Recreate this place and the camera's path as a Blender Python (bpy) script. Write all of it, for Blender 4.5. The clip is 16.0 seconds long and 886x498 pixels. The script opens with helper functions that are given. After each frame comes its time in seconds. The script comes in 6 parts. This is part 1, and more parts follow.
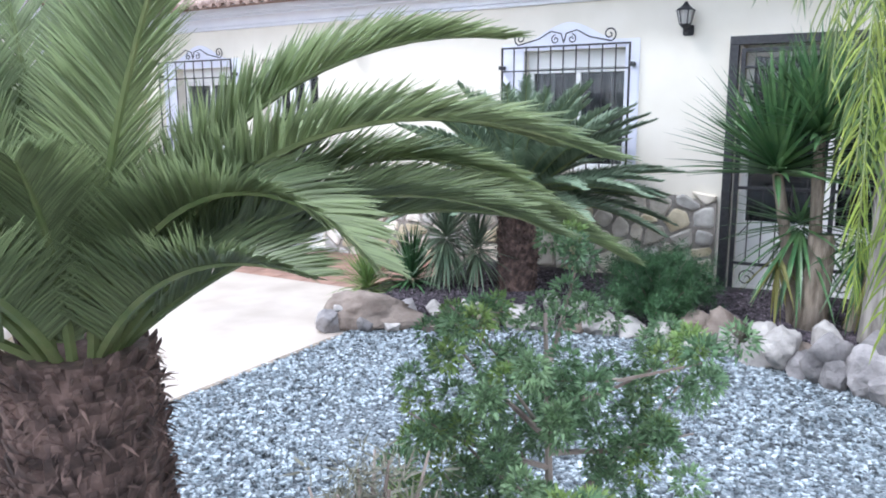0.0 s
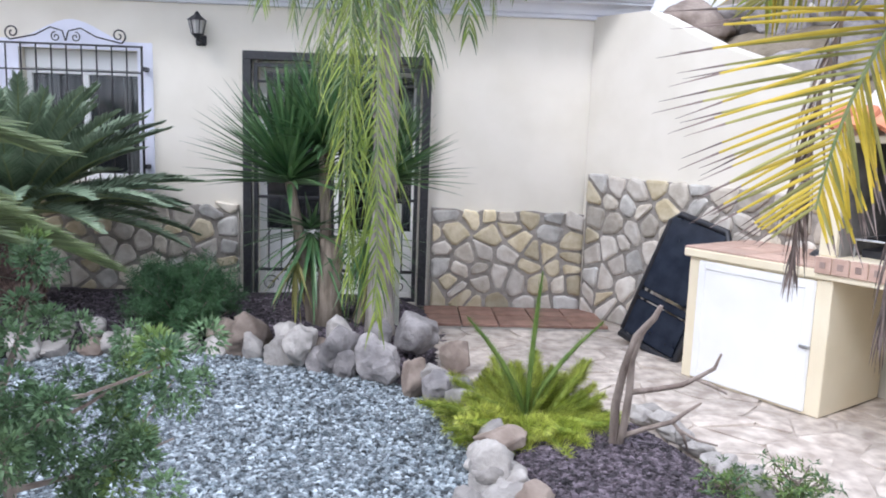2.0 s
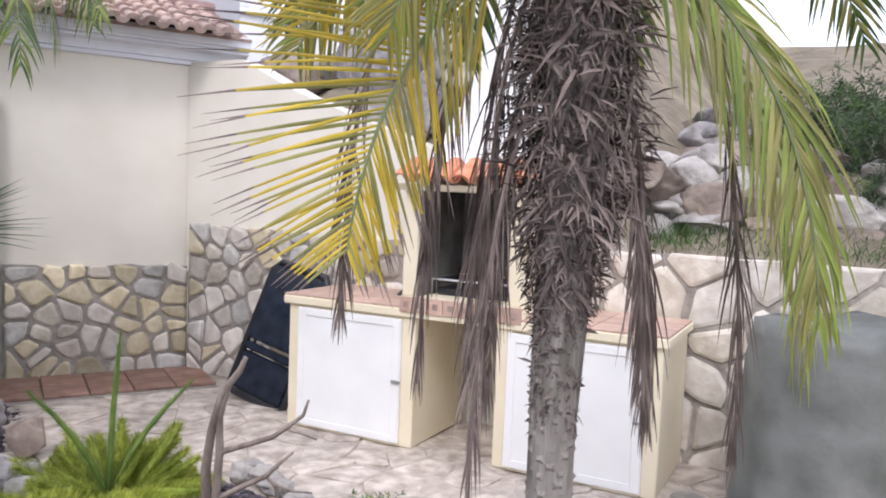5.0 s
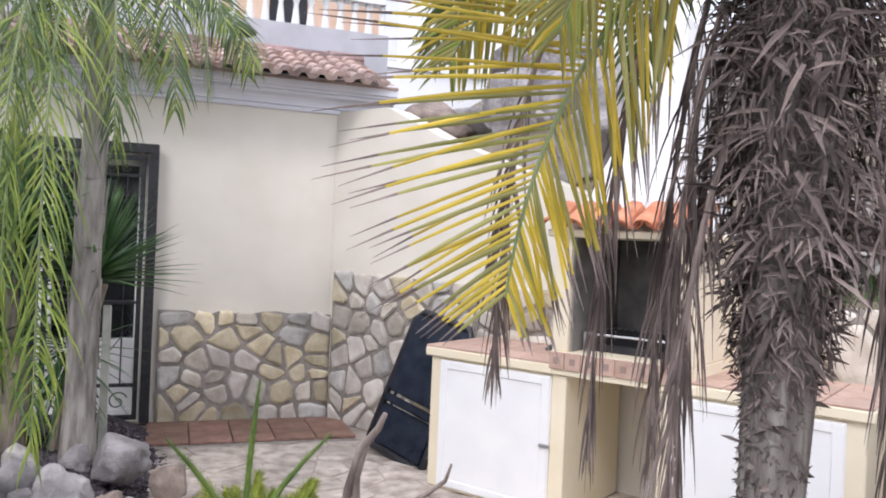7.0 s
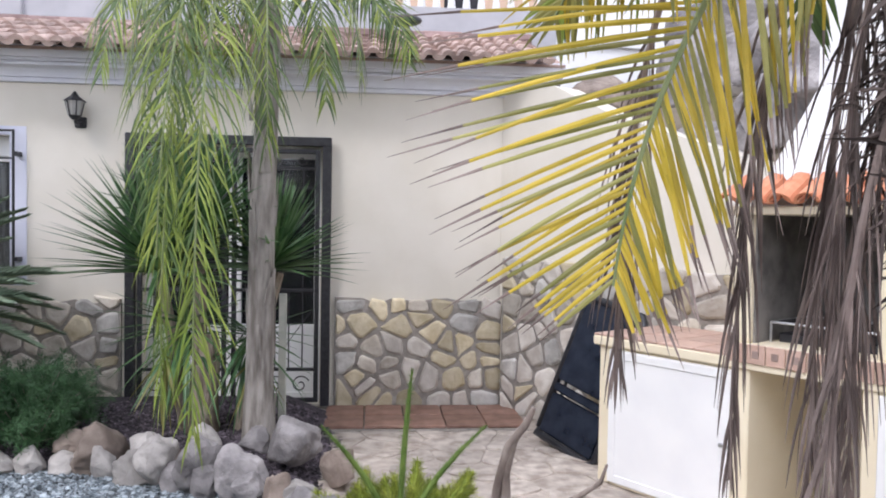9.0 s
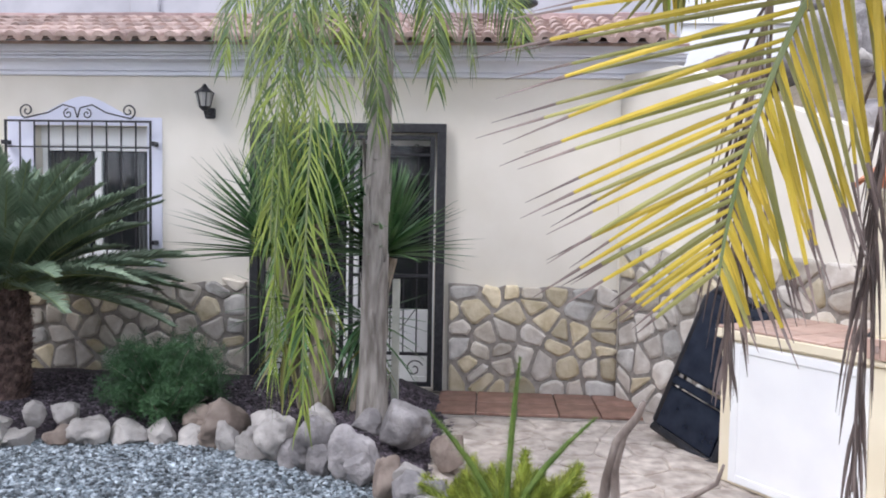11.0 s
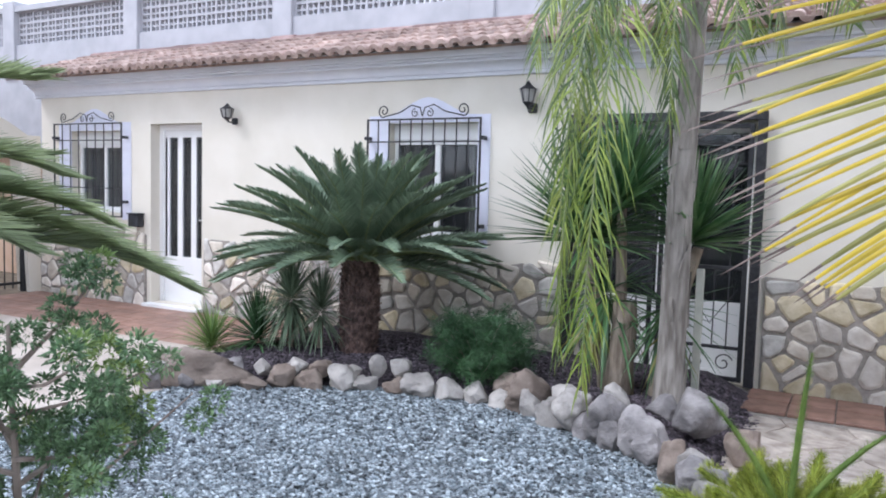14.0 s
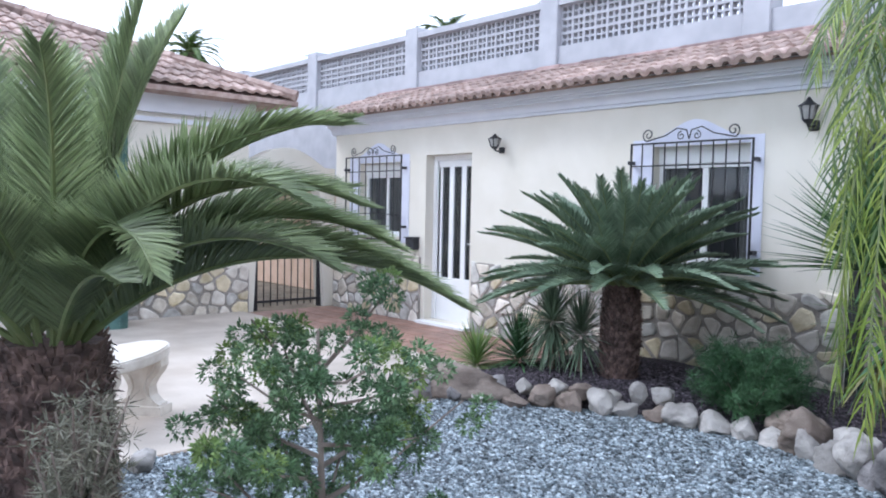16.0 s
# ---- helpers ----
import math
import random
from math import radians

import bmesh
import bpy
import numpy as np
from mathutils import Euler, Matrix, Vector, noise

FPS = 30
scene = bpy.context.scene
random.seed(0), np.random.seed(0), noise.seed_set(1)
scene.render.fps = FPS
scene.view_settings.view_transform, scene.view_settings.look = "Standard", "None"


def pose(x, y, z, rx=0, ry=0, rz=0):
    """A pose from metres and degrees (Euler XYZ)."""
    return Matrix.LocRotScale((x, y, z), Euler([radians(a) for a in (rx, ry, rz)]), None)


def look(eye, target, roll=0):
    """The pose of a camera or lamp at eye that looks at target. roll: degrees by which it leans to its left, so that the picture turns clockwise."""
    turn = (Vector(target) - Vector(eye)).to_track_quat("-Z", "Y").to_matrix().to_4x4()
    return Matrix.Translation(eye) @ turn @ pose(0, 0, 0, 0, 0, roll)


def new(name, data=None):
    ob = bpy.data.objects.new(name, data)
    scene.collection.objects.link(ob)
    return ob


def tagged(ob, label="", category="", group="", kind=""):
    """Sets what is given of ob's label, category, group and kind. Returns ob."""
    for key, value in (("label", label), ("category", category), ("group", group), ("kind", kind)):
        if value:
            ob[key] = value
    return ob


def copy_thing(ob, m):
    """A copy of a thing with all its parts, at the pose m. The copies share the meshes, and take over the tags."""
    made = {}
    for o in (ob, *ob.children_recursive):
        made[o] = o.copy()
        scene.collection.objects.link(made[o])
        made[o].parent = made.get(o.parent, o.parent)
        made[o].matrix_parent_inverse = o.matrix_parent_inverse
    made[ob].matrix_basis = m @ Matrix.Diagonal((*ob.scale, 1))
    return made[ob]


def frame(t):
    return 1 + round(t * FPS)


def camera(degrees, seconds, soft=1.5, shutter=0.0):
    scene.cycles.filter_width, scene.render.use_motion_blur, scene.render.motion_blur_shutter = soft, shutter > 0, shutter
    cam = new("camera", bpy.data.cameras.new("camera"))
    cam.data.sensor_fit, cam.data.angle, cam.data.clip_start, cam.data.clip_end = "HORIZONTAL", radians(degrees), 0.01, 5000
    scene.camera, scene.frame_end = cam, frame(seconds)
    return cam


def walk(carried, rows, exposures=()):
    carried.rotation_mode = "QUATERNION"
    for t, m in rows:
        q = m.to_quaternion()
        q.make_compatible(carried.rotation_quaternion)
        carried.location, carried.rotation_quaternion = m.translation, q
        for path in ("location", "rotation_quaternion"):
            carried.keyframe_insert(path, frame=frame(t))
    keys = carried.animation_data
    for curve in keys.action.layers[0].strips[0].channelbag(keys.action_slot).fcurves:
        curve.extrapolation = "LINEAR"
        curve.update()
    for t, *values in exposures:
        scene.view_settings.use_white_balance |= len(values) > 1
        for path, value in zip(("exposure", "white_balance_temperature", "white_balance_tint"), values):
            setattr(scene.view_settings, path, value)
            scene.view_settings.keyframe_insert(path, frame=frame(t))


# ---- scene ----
cam = camera(60.0, 16.0, soft=1.9)
PATH = [
    (0, (0.642, 0.052, 1.56), (-0.363, 1.745, 1.21), -0.2),
    (0.5, (0.701, 0.122, 1.507), (-0.051, 1.947, 1.184), 0.8),
    (1, (0.741, 0.099, 1.545), (0.274, 2.017, 1.221), 1.5),
    (1.5, (0.742, 0.078, 1.551), (0.565, 2.046, 1.236), 1.8),
    (2, (0.764, 0.098, 1.537), (0.867, 2.073, 1.237), 2.0),
    (2.5, (0.807, 0.124, 1.523), (1.168, 2.071, 1.242), 2.0),
    (3, (0.849, 0.122, 1.524), (1.437, 2.016, 1.261), 2.1),
    (3.5, (0.888, 0.136, 1.521), (1.679, 1.957, 1.282), 2.4),
    (4, (0.918, 0.12, 1.534), (1.87, 1.866, 1.323), 2.5),
    (4.2, (0.927, 0.104, 1.535), (1.93, 1.823, 1.339), 2.6),
    (6.5, (1.106, 0.368, 1.509), (1.927, 2.191, 1.488), 2.7),
    (7, (1.082, 0.445, 1.491), (1.748, 2.331, 1.478), 2.5),
    (7.5, (1.054, 0.498, 1.494), (1.571, 2.43, 1.469), 2.5),
    (8, (1.123, 0.506, 1.496), (1.502, 2.469, 1.458), 2.0),
    (10.3, (1.372, 0.66, 1.481), (1.386, 2.658, 1.39), 0.7),
    (10.5, (1.342, 0.621, 1.491), (1.325, 2.619, 1.397), 0.8),
    (11, (1.337, 0.62, 1.486), (1.212, 2.613, 1.381), 1.0),
    (11.5, (1.429, 0.65, 1.478), (1.191, 2.633, 1.365), 1.3),
    (12, (1.494, 0.645, 1.483), (1.141, 2.609, 1.355), 1.6),
    (12.5, (1.52, 0.597, 1.478), (1.037, 2.533, 1.34), 1.7),
    (13, (1.514, 0.511, 1.475), (0.887, 2.404, 1.33), 1.6),
    (13.5, (1.521, 0.445, 1.481), (0.741, 2.28, 1.327), 1.5),
    (14, (1.598, 0.417, 1.484), (0.654, 2.173, 1.332), 1.6),
    (14.5, (1.662, 0.384, 1.492), (0.561, 2.048, 1.344), 1.6),
    (15, (1.697, 0.359, 1.489), (0.454, 1.92, 1.356), 1.6),
    (15.5, (1.684, 0.341, 1.5), (0.318, 1.797, 1.381), 1.4),
    (16, (1.668, 0.331, 1.49), (0.191, 1.675, 1.385), 1.2),
]
walk(cam, [(t, look(eye, target, roll)) for t, eye, target, roll in PATH],
     exposures=[(0, 1.50, 5740, 11), (2, 1.11, 5920, 14), (4, 0.90, 6260, 17), (8, 0.90, 6240, 16), (12, 0.99, 6030, 15), (14, 1.03, 5840, 13), (16, 0.98, 5560, 11)])

# ---- light ----
world = bpy.data.worlds.new("sky")
scene.world = world
world.use_nodes = True
wn, wl = world.node_tree.nodes, world.node_tree.links
wn.clear()
w_out = wn.new("ShaderNodeOutputWorld")
w_bg = wn.new("ShaderNodeBackground")
w_sky = wn.new("ShaderNodeTexSky")
w_sky.sky_type = "NISHITA"
w_sky.sun_disc = False
w_sky.sun_elevation = radians(50)
w_sky.sun_rotation = radians(-136)
w_bg.inputs["Strength"].default_value = 0.145
w_co = wn.new("ShaderNodeTexCoord")
w_map = wn.new("ShaderNodeMapping")
w_map.inputs["Scale"].default_value = (1.6, 1.6, 4.0)
w_cloud = wn.new("ShaderNodeTexNoise")
w_cloud.inputs["Scale"].default_value = 2.2
w_cloud.inputs["Detail"].default_value = 6
w_ramp = wn.new("ShaderNodeValToRGB")
w_ramp.color_ramp.elements[0].position = 0.34
w_ramp.color_ramp.elements[0].color = (4.6, 5.0, 5.7, 1)
w_ramp.color_ramp.elements[1].position = 0.56
w_ramp.color_ramp.elements[1].color = (8.0, 8.1, 8.4, 1)
w_mix = wn.new("ShaderNodeMixRGB")
w_mix.inputs[0].default_value = 0.86
wl.new(w_co.outputs["Generated"], w_map.inputs["Vector"])
wl.new(w_map.outputs["Vector"], w_cloud.inputs["Vector"])
wl.new(w_cloud.outputs["Fac"], w_ramp.inputs["Fac"])
wl.new(w_sky.outputs["Color"], w_mix.inputs[1])
wl.new(w_ramp.outputs["Color"], w_mix.inputs[2])
wl.new(w_mix.outputs["Color"], w_bg.inputs["Color"])
wl.new(w_bg.outputs["Background"], w_out.inputs["Surface"])

sun = new("sun", bpy.data.lights.new("sun", "SUN"))
sun.data.energy = 0.8
sun.data.angle = radians(14)
sun.data.color = (1.0, 0.97, 0.93)
sun.matrix_world = look((-5, -2.2, 8), (0, 3, 0))


# ---- materials ----
def mat(name, c1, c2, scale=6.0, rough=0.75, bump=0.2, bscale=40.0, metal=0.0, big=0.25, vary=0.0, island=0.0, detail=4.0,
        trans=0.0, spec=0.5, dist=0.01, stretch=(1, 1, 1)):
    """Two colours mixed by noise, a wide stain noise over them, fine relief, and a value change from piece to piece."""
    m = bpy.data.materials.new(name)
    m.use_nodes = True
    n, l = m.node_tree.nodes, m.node_tree.links
    b = n["Principled BSDF"]
    co = n.new("ShaderNodeTexCoord")
    mp = n.new("ShaderNodeMapping")
    mp.inputs["Scale"].default_value = stretch
    l.new(co.outputs["Object"], mp.inputs["Vector"])
    n1 = n.new("ShaderNodeTexNoise")
    n1.inputs["Scale"].default_value = scale
    n1.inputs["Detail"].default_value = detail
    l.new(mp.outputs["Vector"], n1.inputs["Vector"])
    r1 = n.new("ShaderNodeValToRGB")
    r1.color_ramp.elements[0].position, r1.color_ramp.elements[1].position = 0.36, 0.64
    r1.color_ramp.elements[0].color, r1.color_ramp.elements[1].color = (*c1, 1), (*c2, 1)
    l.new(n1.outputs["Fac"], r1.inputs["Fac"])
    out = r1.outputs["Color"]
    n2 = n.new("ShaderNodeTexNoise")
    n2.inputs["Scale"].default_value = max(scale * 0.13, 0.5)
    n2.inputs["Detail"].default_value = 3
    l.new(mp.outputs["Vector"], n2.inputs["Vector"])
    mr = n.new("ShaderNodeMapRange")
    mr.inputs[1].default_value, mr.inputs[2].default_value = 0.3, 0.7
    mr.inputs[3].default_value, mr.inputs[4].default_value = 1 - big, 1 + big * 0.5
    l.new(n2.outputs["Fac"], mr.inputs[0])
    val = mr.outputs[0]
    if vary or island:
        src = n.new("ShaderNodeObjectInfo").outputs["Random"] if vary else n.new("ShaderNodeNewGeometry").outputs["Random Per Island"]
        k = vary or island
        m2 = n.new("ShaderNodeMapRange")
        m2.inputs[3].default_value, m2.inputs[4].default_value = 1 - k, 1 + k * 0.6
        l.new(src, m2.inputs[0])
        mu = n.new("ShaderNodeMath")
        mu.operation = "MULTIPLY"
        l.new(val, mu.inputs[0])
        l.new(m2.outputs[0], mu.inputs[1])
        val = mu.outputs[0]
    hs = n.new("ShaderNodeHueSaturation")
    l.new(out, hs.inputs["Color"])
    l.new(val, hs.inputs["Value"])
    l.new(hs.outputs["Color"], b.inputs["Base Color"])
    b.inputs["Roughness"].default_value = rough
    b.inputs["Metallic"].default_value = metal
    b.inputs["Specular IOR Level"].default_value = spec
    if bump:
        n3 = n.new("ShaderNodeTexNoise")
        n3.inputs["Scale"].default_value = bscale
        n3.inputs["Detail"].default_value = 5
        l.new(mp.outputs["Vector"], n3.inputs["Vector"])
        bp = n.new("ShaderNodeBump")
        bp.inputs["Strength"].default_value = bump
        bp.inputs["Distance"].default_value = dist
        l.new(n3.outputs["Fac"], bp.inputs["Height"])
        l.new(bp.outputs["Normal"], b.inputs["Normal"])
    if trans:
        t = n.new("ShaderNodeBsdfTranslucent")
        l.new(hs.outputs["Color"], t.inputs["Color"])
        mx = n.new("ShaderNodeMixShader")
        mx.inputs[0].default_value = trans
        l.new(b.outputs["BSDF"], mx.inputs[1])
        l.new(t.outputs["BSDF"], mx.inputs[2])
        l.new(mx.outputs["Shader"], n["Material Output"].inputs["Surface"])
    return m


M = {
    "plaster": mat("cream_plaster", (0.70, 0.655, 0.565), (0.745, 0.70, 0.615), 3, 0.85, 0.25, 90, big=0.06, dist=0.003),
    "bbq": mat("warm_cream_render", (0.74, 0.655, 0.48), (0.79, 0.71, 0.54), 3, 0.85, 0.3, 70, big=0.08, dist=0.003),
    # White parapet paint, darkened so the colour carries its backlit shade.
    "parapet": mat("shaded_parapet_paint", (0.42, 0.42, 0.45), (0.49, 0.49, 0.52), 4, 0.7, 0.1, 60, big=0.08, dist=0.002),
    "white": mat("white_paint", (0.80, 0.80, 0.80), (0.84, 0.84, 0.83), 4, 0.55, 0.08, 60, big=0.05, dist=0.002),
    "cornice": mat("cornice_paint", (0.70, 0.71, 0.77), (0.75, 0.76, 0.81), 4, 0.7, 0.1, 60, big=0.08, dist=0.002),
    "stone": mat("cladding_stone", (0.52, 0.46, 0.38), (0.72, 0.66, 0.57), 9, 0.8, 0.7, 26, big=0.3, vary=0.32, dist=0.012),
    "stone_grey": mat("grey_cladding_stone", (0.42, 0.40, 0.37), (0.62, 0.60, 0.56), 9, 0.8, 0.7, 26, big=0.3, vary=0.3, dist=0.012),
    "stone_ochre": mat("ochre_cladding_stone", (0.50, 0.42, 0.27), (0.67, 0.59, 0.43), 8, 0.8, 0.7, 26, big=0.3, vary=0.28, dist=0.012),
    "stone_cream": mat("cream_cladding_stone", (0.60, 0.54, 0.47), (0.78, 0.73, 0.66), 9, 0.8, 0.6, 24, big=0.25, vary=0.2, dist=0.012),
    "cactus": mat("blue_green_cactus", (0.045, 0.11, 0.10), (0.085, 0.17, 0.15), 8, 0.55, 0.2, 40, big=0.25, dist=0.004),
    "surround": mat("lilac_white_paint", (0.68, 0.69, 0.80), (0.73, 0.74, 0.84), 4, 0.7, 0.1, 60, big=0.06, dist=0.002),
    "ridge": mat("dark_ridge_tile", (0.26, 0.17, 0.155), (0.38, 0.27, 0.25), 8, 0.85, 0.4, 40, big=0.3, island=0.3, dist=0.006),
    "mortar": mat("grey_mortar", (0.27, 0.245, 0.22), (0.38, 0.345, 0.31), 20, 0.95, 0.6, 80, big=0.2),
    "iron": mat("black_iron", (0.012, 0.012, 0.016), (0.03, 0.03, 0.034), 30, 0.45, 0.15, 120, big=0.2, dist=0.002),
    "glass": None,
    # Near-black colour that paints in the dimness of unlit rooms.
    "dark": mat("painted_dim_interior", (0.02, 0.02, 0.025), (0.035, 0.035, 0.04), 3, 0.9, 0),
    "curtain": mat("net_curtain", (0.42, 0.40, 0.37), (0.52, 0.50, 0.47), 14, 0.9, 0.2, 30, trans=0.2, stretch=(6, 1, 0.3)),
    "rooftile": mat("clay_roof_tile", (0.34, 0.235, 0.20), (0.50, 0.38, 0.33), 10, 0.85, 0.4, 45, big=0.35, island=0.3, dist=0.006),
    "orange_tile": mat("orange_clay_tile", (0.55, 0.20, 0.10), (0.68, 0.30, 0.17), 10, 0.8, 0.4, 45, big=0.3, island=0.2, dist=0.006),
    "terra": mat("terracotta_floor", (0.24, 0.135, 0.10), (0.36, 0.21, 0.16), 8, 0.5, 0.25, 60, big=0.25, vary=0.18),
    "topper": mat("pinkish_counter_tile", (0.50, 0.33, 0.26), (0.60, 0.42, 0.34), 14, 0.45, 0.2, 60, big=0.2, vary=0.12),
    "terrace": mat("beige_concrete", (0.45, 0.385, 0.325), (0.57, 0.505, 0.44), 2.2, 0.55, 0.25, 30, big=0.22, detail=7),
    "flag": mat("pale_flagstone", (0.37, 0.31, 0.265), (0.66, 0.59, 0.52), 9, 0.65, 0.5, 25, big=0.22, vary=0.12),
    "joint": mat("patio_joint", (0.41, 0.35, 0.30), (0.54, 0.475, 0.415), 12, 0.9, 0.5, 60, big=0.2),
    "gravel": mat("blue_grey_gravel", (0.035, 0.045, 0.056), (0.23, 0.26, 0.28), 55, 0.8, 0.9, 70, big=0.15, detail=2, dist=0.02),
    "chip": mat("gravel_chip", (0.12, 0.15, 0.17), (0.42, 0.47, 0.50), 30, 0.6, 0.2, 90, big=0.2, island=0.85),
    "soil": mat("dark_lava_gravel", (0.02, 0.016, 0.02), (0.08, 0.064, 0.076), 60, 0.9, 0.9, 80, big=0.2, detail=2, dist=0.02),
    "lava": mat("lava_chip", (0.045, 0.036, 0.044), (0.16, 0.13, 0.155), 30, 0.8, 0.3, 90, big=0.2, island=0.8),
    "earth": mat("bare_earth", (0.17, 0.14, 0.10), (0.28, 0.235, 0.175), 3, 0.95, 0.7, 14, big=0.3, dist=0.04),
    "rock": mat("grey_boulder", (0.22, 0.205, 0.205), (0.43, 0.40, 0.395), 7, 0.85, 0.8, 18, big=0.4, vary=0.3, dist=0.035),
    "rock_pale": mat("pale_boulder", (0.36, 0.335, 0.315), (0.56, 0.525, 0.49), 7, 0.85, 0.8, 18, big=0.35, vary=0.22, dist=0.03),
    "rock_brown": mat("brown_boulder", (0.22, 0.17, 0.14), (0.38, 0.31, 0.26), 7, 0.85, 0.8, 22, big=0.35, vary=0.25, dist=0.02),
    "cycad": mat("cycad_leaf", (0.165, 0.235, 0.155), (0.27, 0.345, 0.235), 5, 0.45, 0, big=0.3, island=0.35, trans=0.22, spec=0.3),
    # Lit copy of the cycad leaf: stronger light on near fronds put into the colour.
    "cycad_lit": mat("cycad_leaf_lit", (0.235, 0.30, 0.15), (0.37, 0.44, 0.23), 5, 0.4, 0, big=0.3, island=0.35, trans=0.42),
    "rachis": mat("leaf_stalk", (0.14, 0.19, 0.07), (0.22, 0.25, 0.11), 12, 0.5, 0.1, 60),
    "palm": mat("palm_leaf", (0.06, 0.11, 0.03), (0.13, 0.20, 0.06), 5, 0.42, 0, big=0.3, island=0.35, trans=0.22),
    "palm_lime": mat("lime_palm_leaf", (0.20, 0.28, 0.05), (0.36, 0.43, 0.09), 5, 0.42, 0, big=0.3, island=0.35, trans=0.3),
    "palm_olive": mat("olive_palm_leaf", (0.24, 0.24, 0.065), (0.37, 0.345, 0.115), 6, 0.45, 0, big=0.3, island=0.35, trans=0.25),
    "palm_yellow": mat("yellow_palm_leaf", (0.44, 0.34, 0.03), (0.62, 0.46, 0.06), 7, 0.5, 0, big=0.35, island=0.3, trans=0.3),
    "dead": mat("dead_palm_leaf", (0.15, 0.112, 0.10), (0.31, 0.245, 0.22), 9, 0.85, 0.2, 40, big=0.3, island=0.5),
    "trunk_dark": mat("cycad_trunk", (0.10, 0.068, 0.06), (0.25, 0.165, 0.14), 16, 0.95, 0.8, 30, big=0.35, island=0.5, dist=0.02),
    "trunk_grey": mat("grey_palm_trunk", (0.17, 0.15, 0.13), (0.36, 0.33, 0.30), 7, 0.9, 0.8, 18, big=0.3, dist=0.02, stretch=(3, 3, 0.6)),
    "trunk_tan": mat("tan_yucca_trunk", (0.20, 0.16, 0.12), (0.36, 0.30, 0.24), 9, 0.9, 0.7, 24, big=0.3, dist=0.02, stretch=(3, 3, 0.7)),
    "fibre": mat("palm_fibre", (0.09, 0.068, 0.062), (0.24, 0.19, 0.175), 12, 0.95, 0.5, 40, big=0.3, island=0.6),
    "yucca": mat("yucca_leaf", (0.06, 0.145, 0.06), (0.14, 0.25, 0.095), 6, 0.4, 0, big=0.3, island=0.4, trans=0.1),
    "fern": mat("foxtail_fern", (0.29, 0.37, 0.045), (0.62, 0.66, 0.14), 9, 0.55, 0, big=0.3, island=0.6, trans=0.25),
    "fern_core": mat("foxtail_fern_core", (0.20, 0.28, 0.035), (0.36, 0.43, 0.07), 20, 0.6, 0.6, 90, big=0.3, trans=0.1),
    "fern_spear": mat("foxtail_fern_spear", (0.12, 0.21, 0.04), (0.24, 0.34, 0.08), 9, 0.55, 0, big=0.3, island=0.45, trans=0.2),
    "shrub": mat("shrub_leaf", (0.115, 0.21, 0.105), (0.205, 0.315, 0.155), 7, 0.5, 0, big=0.35, island=0.5, trans=0.25),
    "shrub_tip": mat("shrub_fresh_leaf", (0.15, 0.25, 0.07), (0.26, 0.36, 0.11), 7, 0.5, 0, big=0.3, island=0.4, trans=0.2),
    "darkbush": mat("dark_bush_leaf", (0.045, 0.115, 0.045), (0.085, 0.185, 0.075), 7, 0.5, 0, big=0.35, island=0.5, trans=0.12),
    "lavender": mat("grey_green_leaf", (0.14, 0.145, 0.10), (0.29, 0.275, 0.21), 9, 0.7, 0, big=0.3, island=0.4, trans=0.1),
    "wood": mat("driftwood", (0.17, 0.13, 0.11), (0.36, 0.30, 0.26), 8, 0.85, 0.6, 30, big=0.3, stretch=(2, 2, 0.5)),
    "black": mat("black_plastic", (0.012, 0.013, 0.018), (0.028, 0.029, 0.036), 14, 0.4, 0.15, 60, big=0.2),
    "navy": mat("glossy_navy_plastic", (0.010, 0.014, 0.026), (0.022, 0.028, 0.045), 10, 0.25, 0.1, 50, big=0.2),
    "tarp": mat("grey_green_cover", (0.115, 0.125, 0.115), (0.19, 0.20, 0.19), 4, 0.5, 0.5, 9, big=0.25, dist=0.02),
    "soot": mat("sooty_firebrick", (0.10, 0.095, 0.09), (0.24, 0.225, 0.21), 5, 0.9, 0.3, 30, big=0.4),
    "bench": mat("cast_stone", (0.58, 0.52, 0.45), (0.72, 0.67, 0.60), 8, 0.7, 0.3, 50, big=0.2),
    "steel": mat("brushed_steel", (0.45, 0.45, 0.46), (0.6, 0.6, 0.6), 20, 0.35, 0.1, 80, metal=0.9, big=0.1),
    "post": mat("weathered_post", (0.40, 0.41, 0.36), (0.52, 0.52, 0.46), 10, 0.8, 0.3, 40, big=0.2),
    "peach": mat("peach_render", (0.62, 0.44, 0.32), (0.70, 0.52, 0.40), 3, 0.9, 0.2, 60, big=0.1),
    "leafbank": mat("bank_tree_leaf", (0.03, 0.065, 0.03), (0.08, 0.125, 0.05), 7, 0.55, 0, big=0.35, island=0.5, trans=0.12),
    "grass": mat("grass_blade", (0.04, 0.09, 0.02), (0.10, 0.18, 0.05), 9, 0.6, 0, big=0.3, island=0.5, trans=0.15),
    "lantern": mat("lantern_glass", (0.45, 0.44, 0.42), (0.55, 0.54, 0.52), 9, 0.25, 0.1, 40, big=0.1, trans=0.3),
}


def glass_material():
    m = bpy.data.materials.new("window_glass")
    m.use_nodes = True
    b = m.node_tree.nodes["Principled BSDF"]
    b.inputs["Base Color"].default_value = (0.40, 0.43, 0.46, 1)
    b.inputs["Roughness"].default_value = 0.06
    b.inputs["Transmission Weight"].default_value = 0.97
    b.inputs["IOR"].default_value = 1.45
    return m


M["glass"] = glass_material()


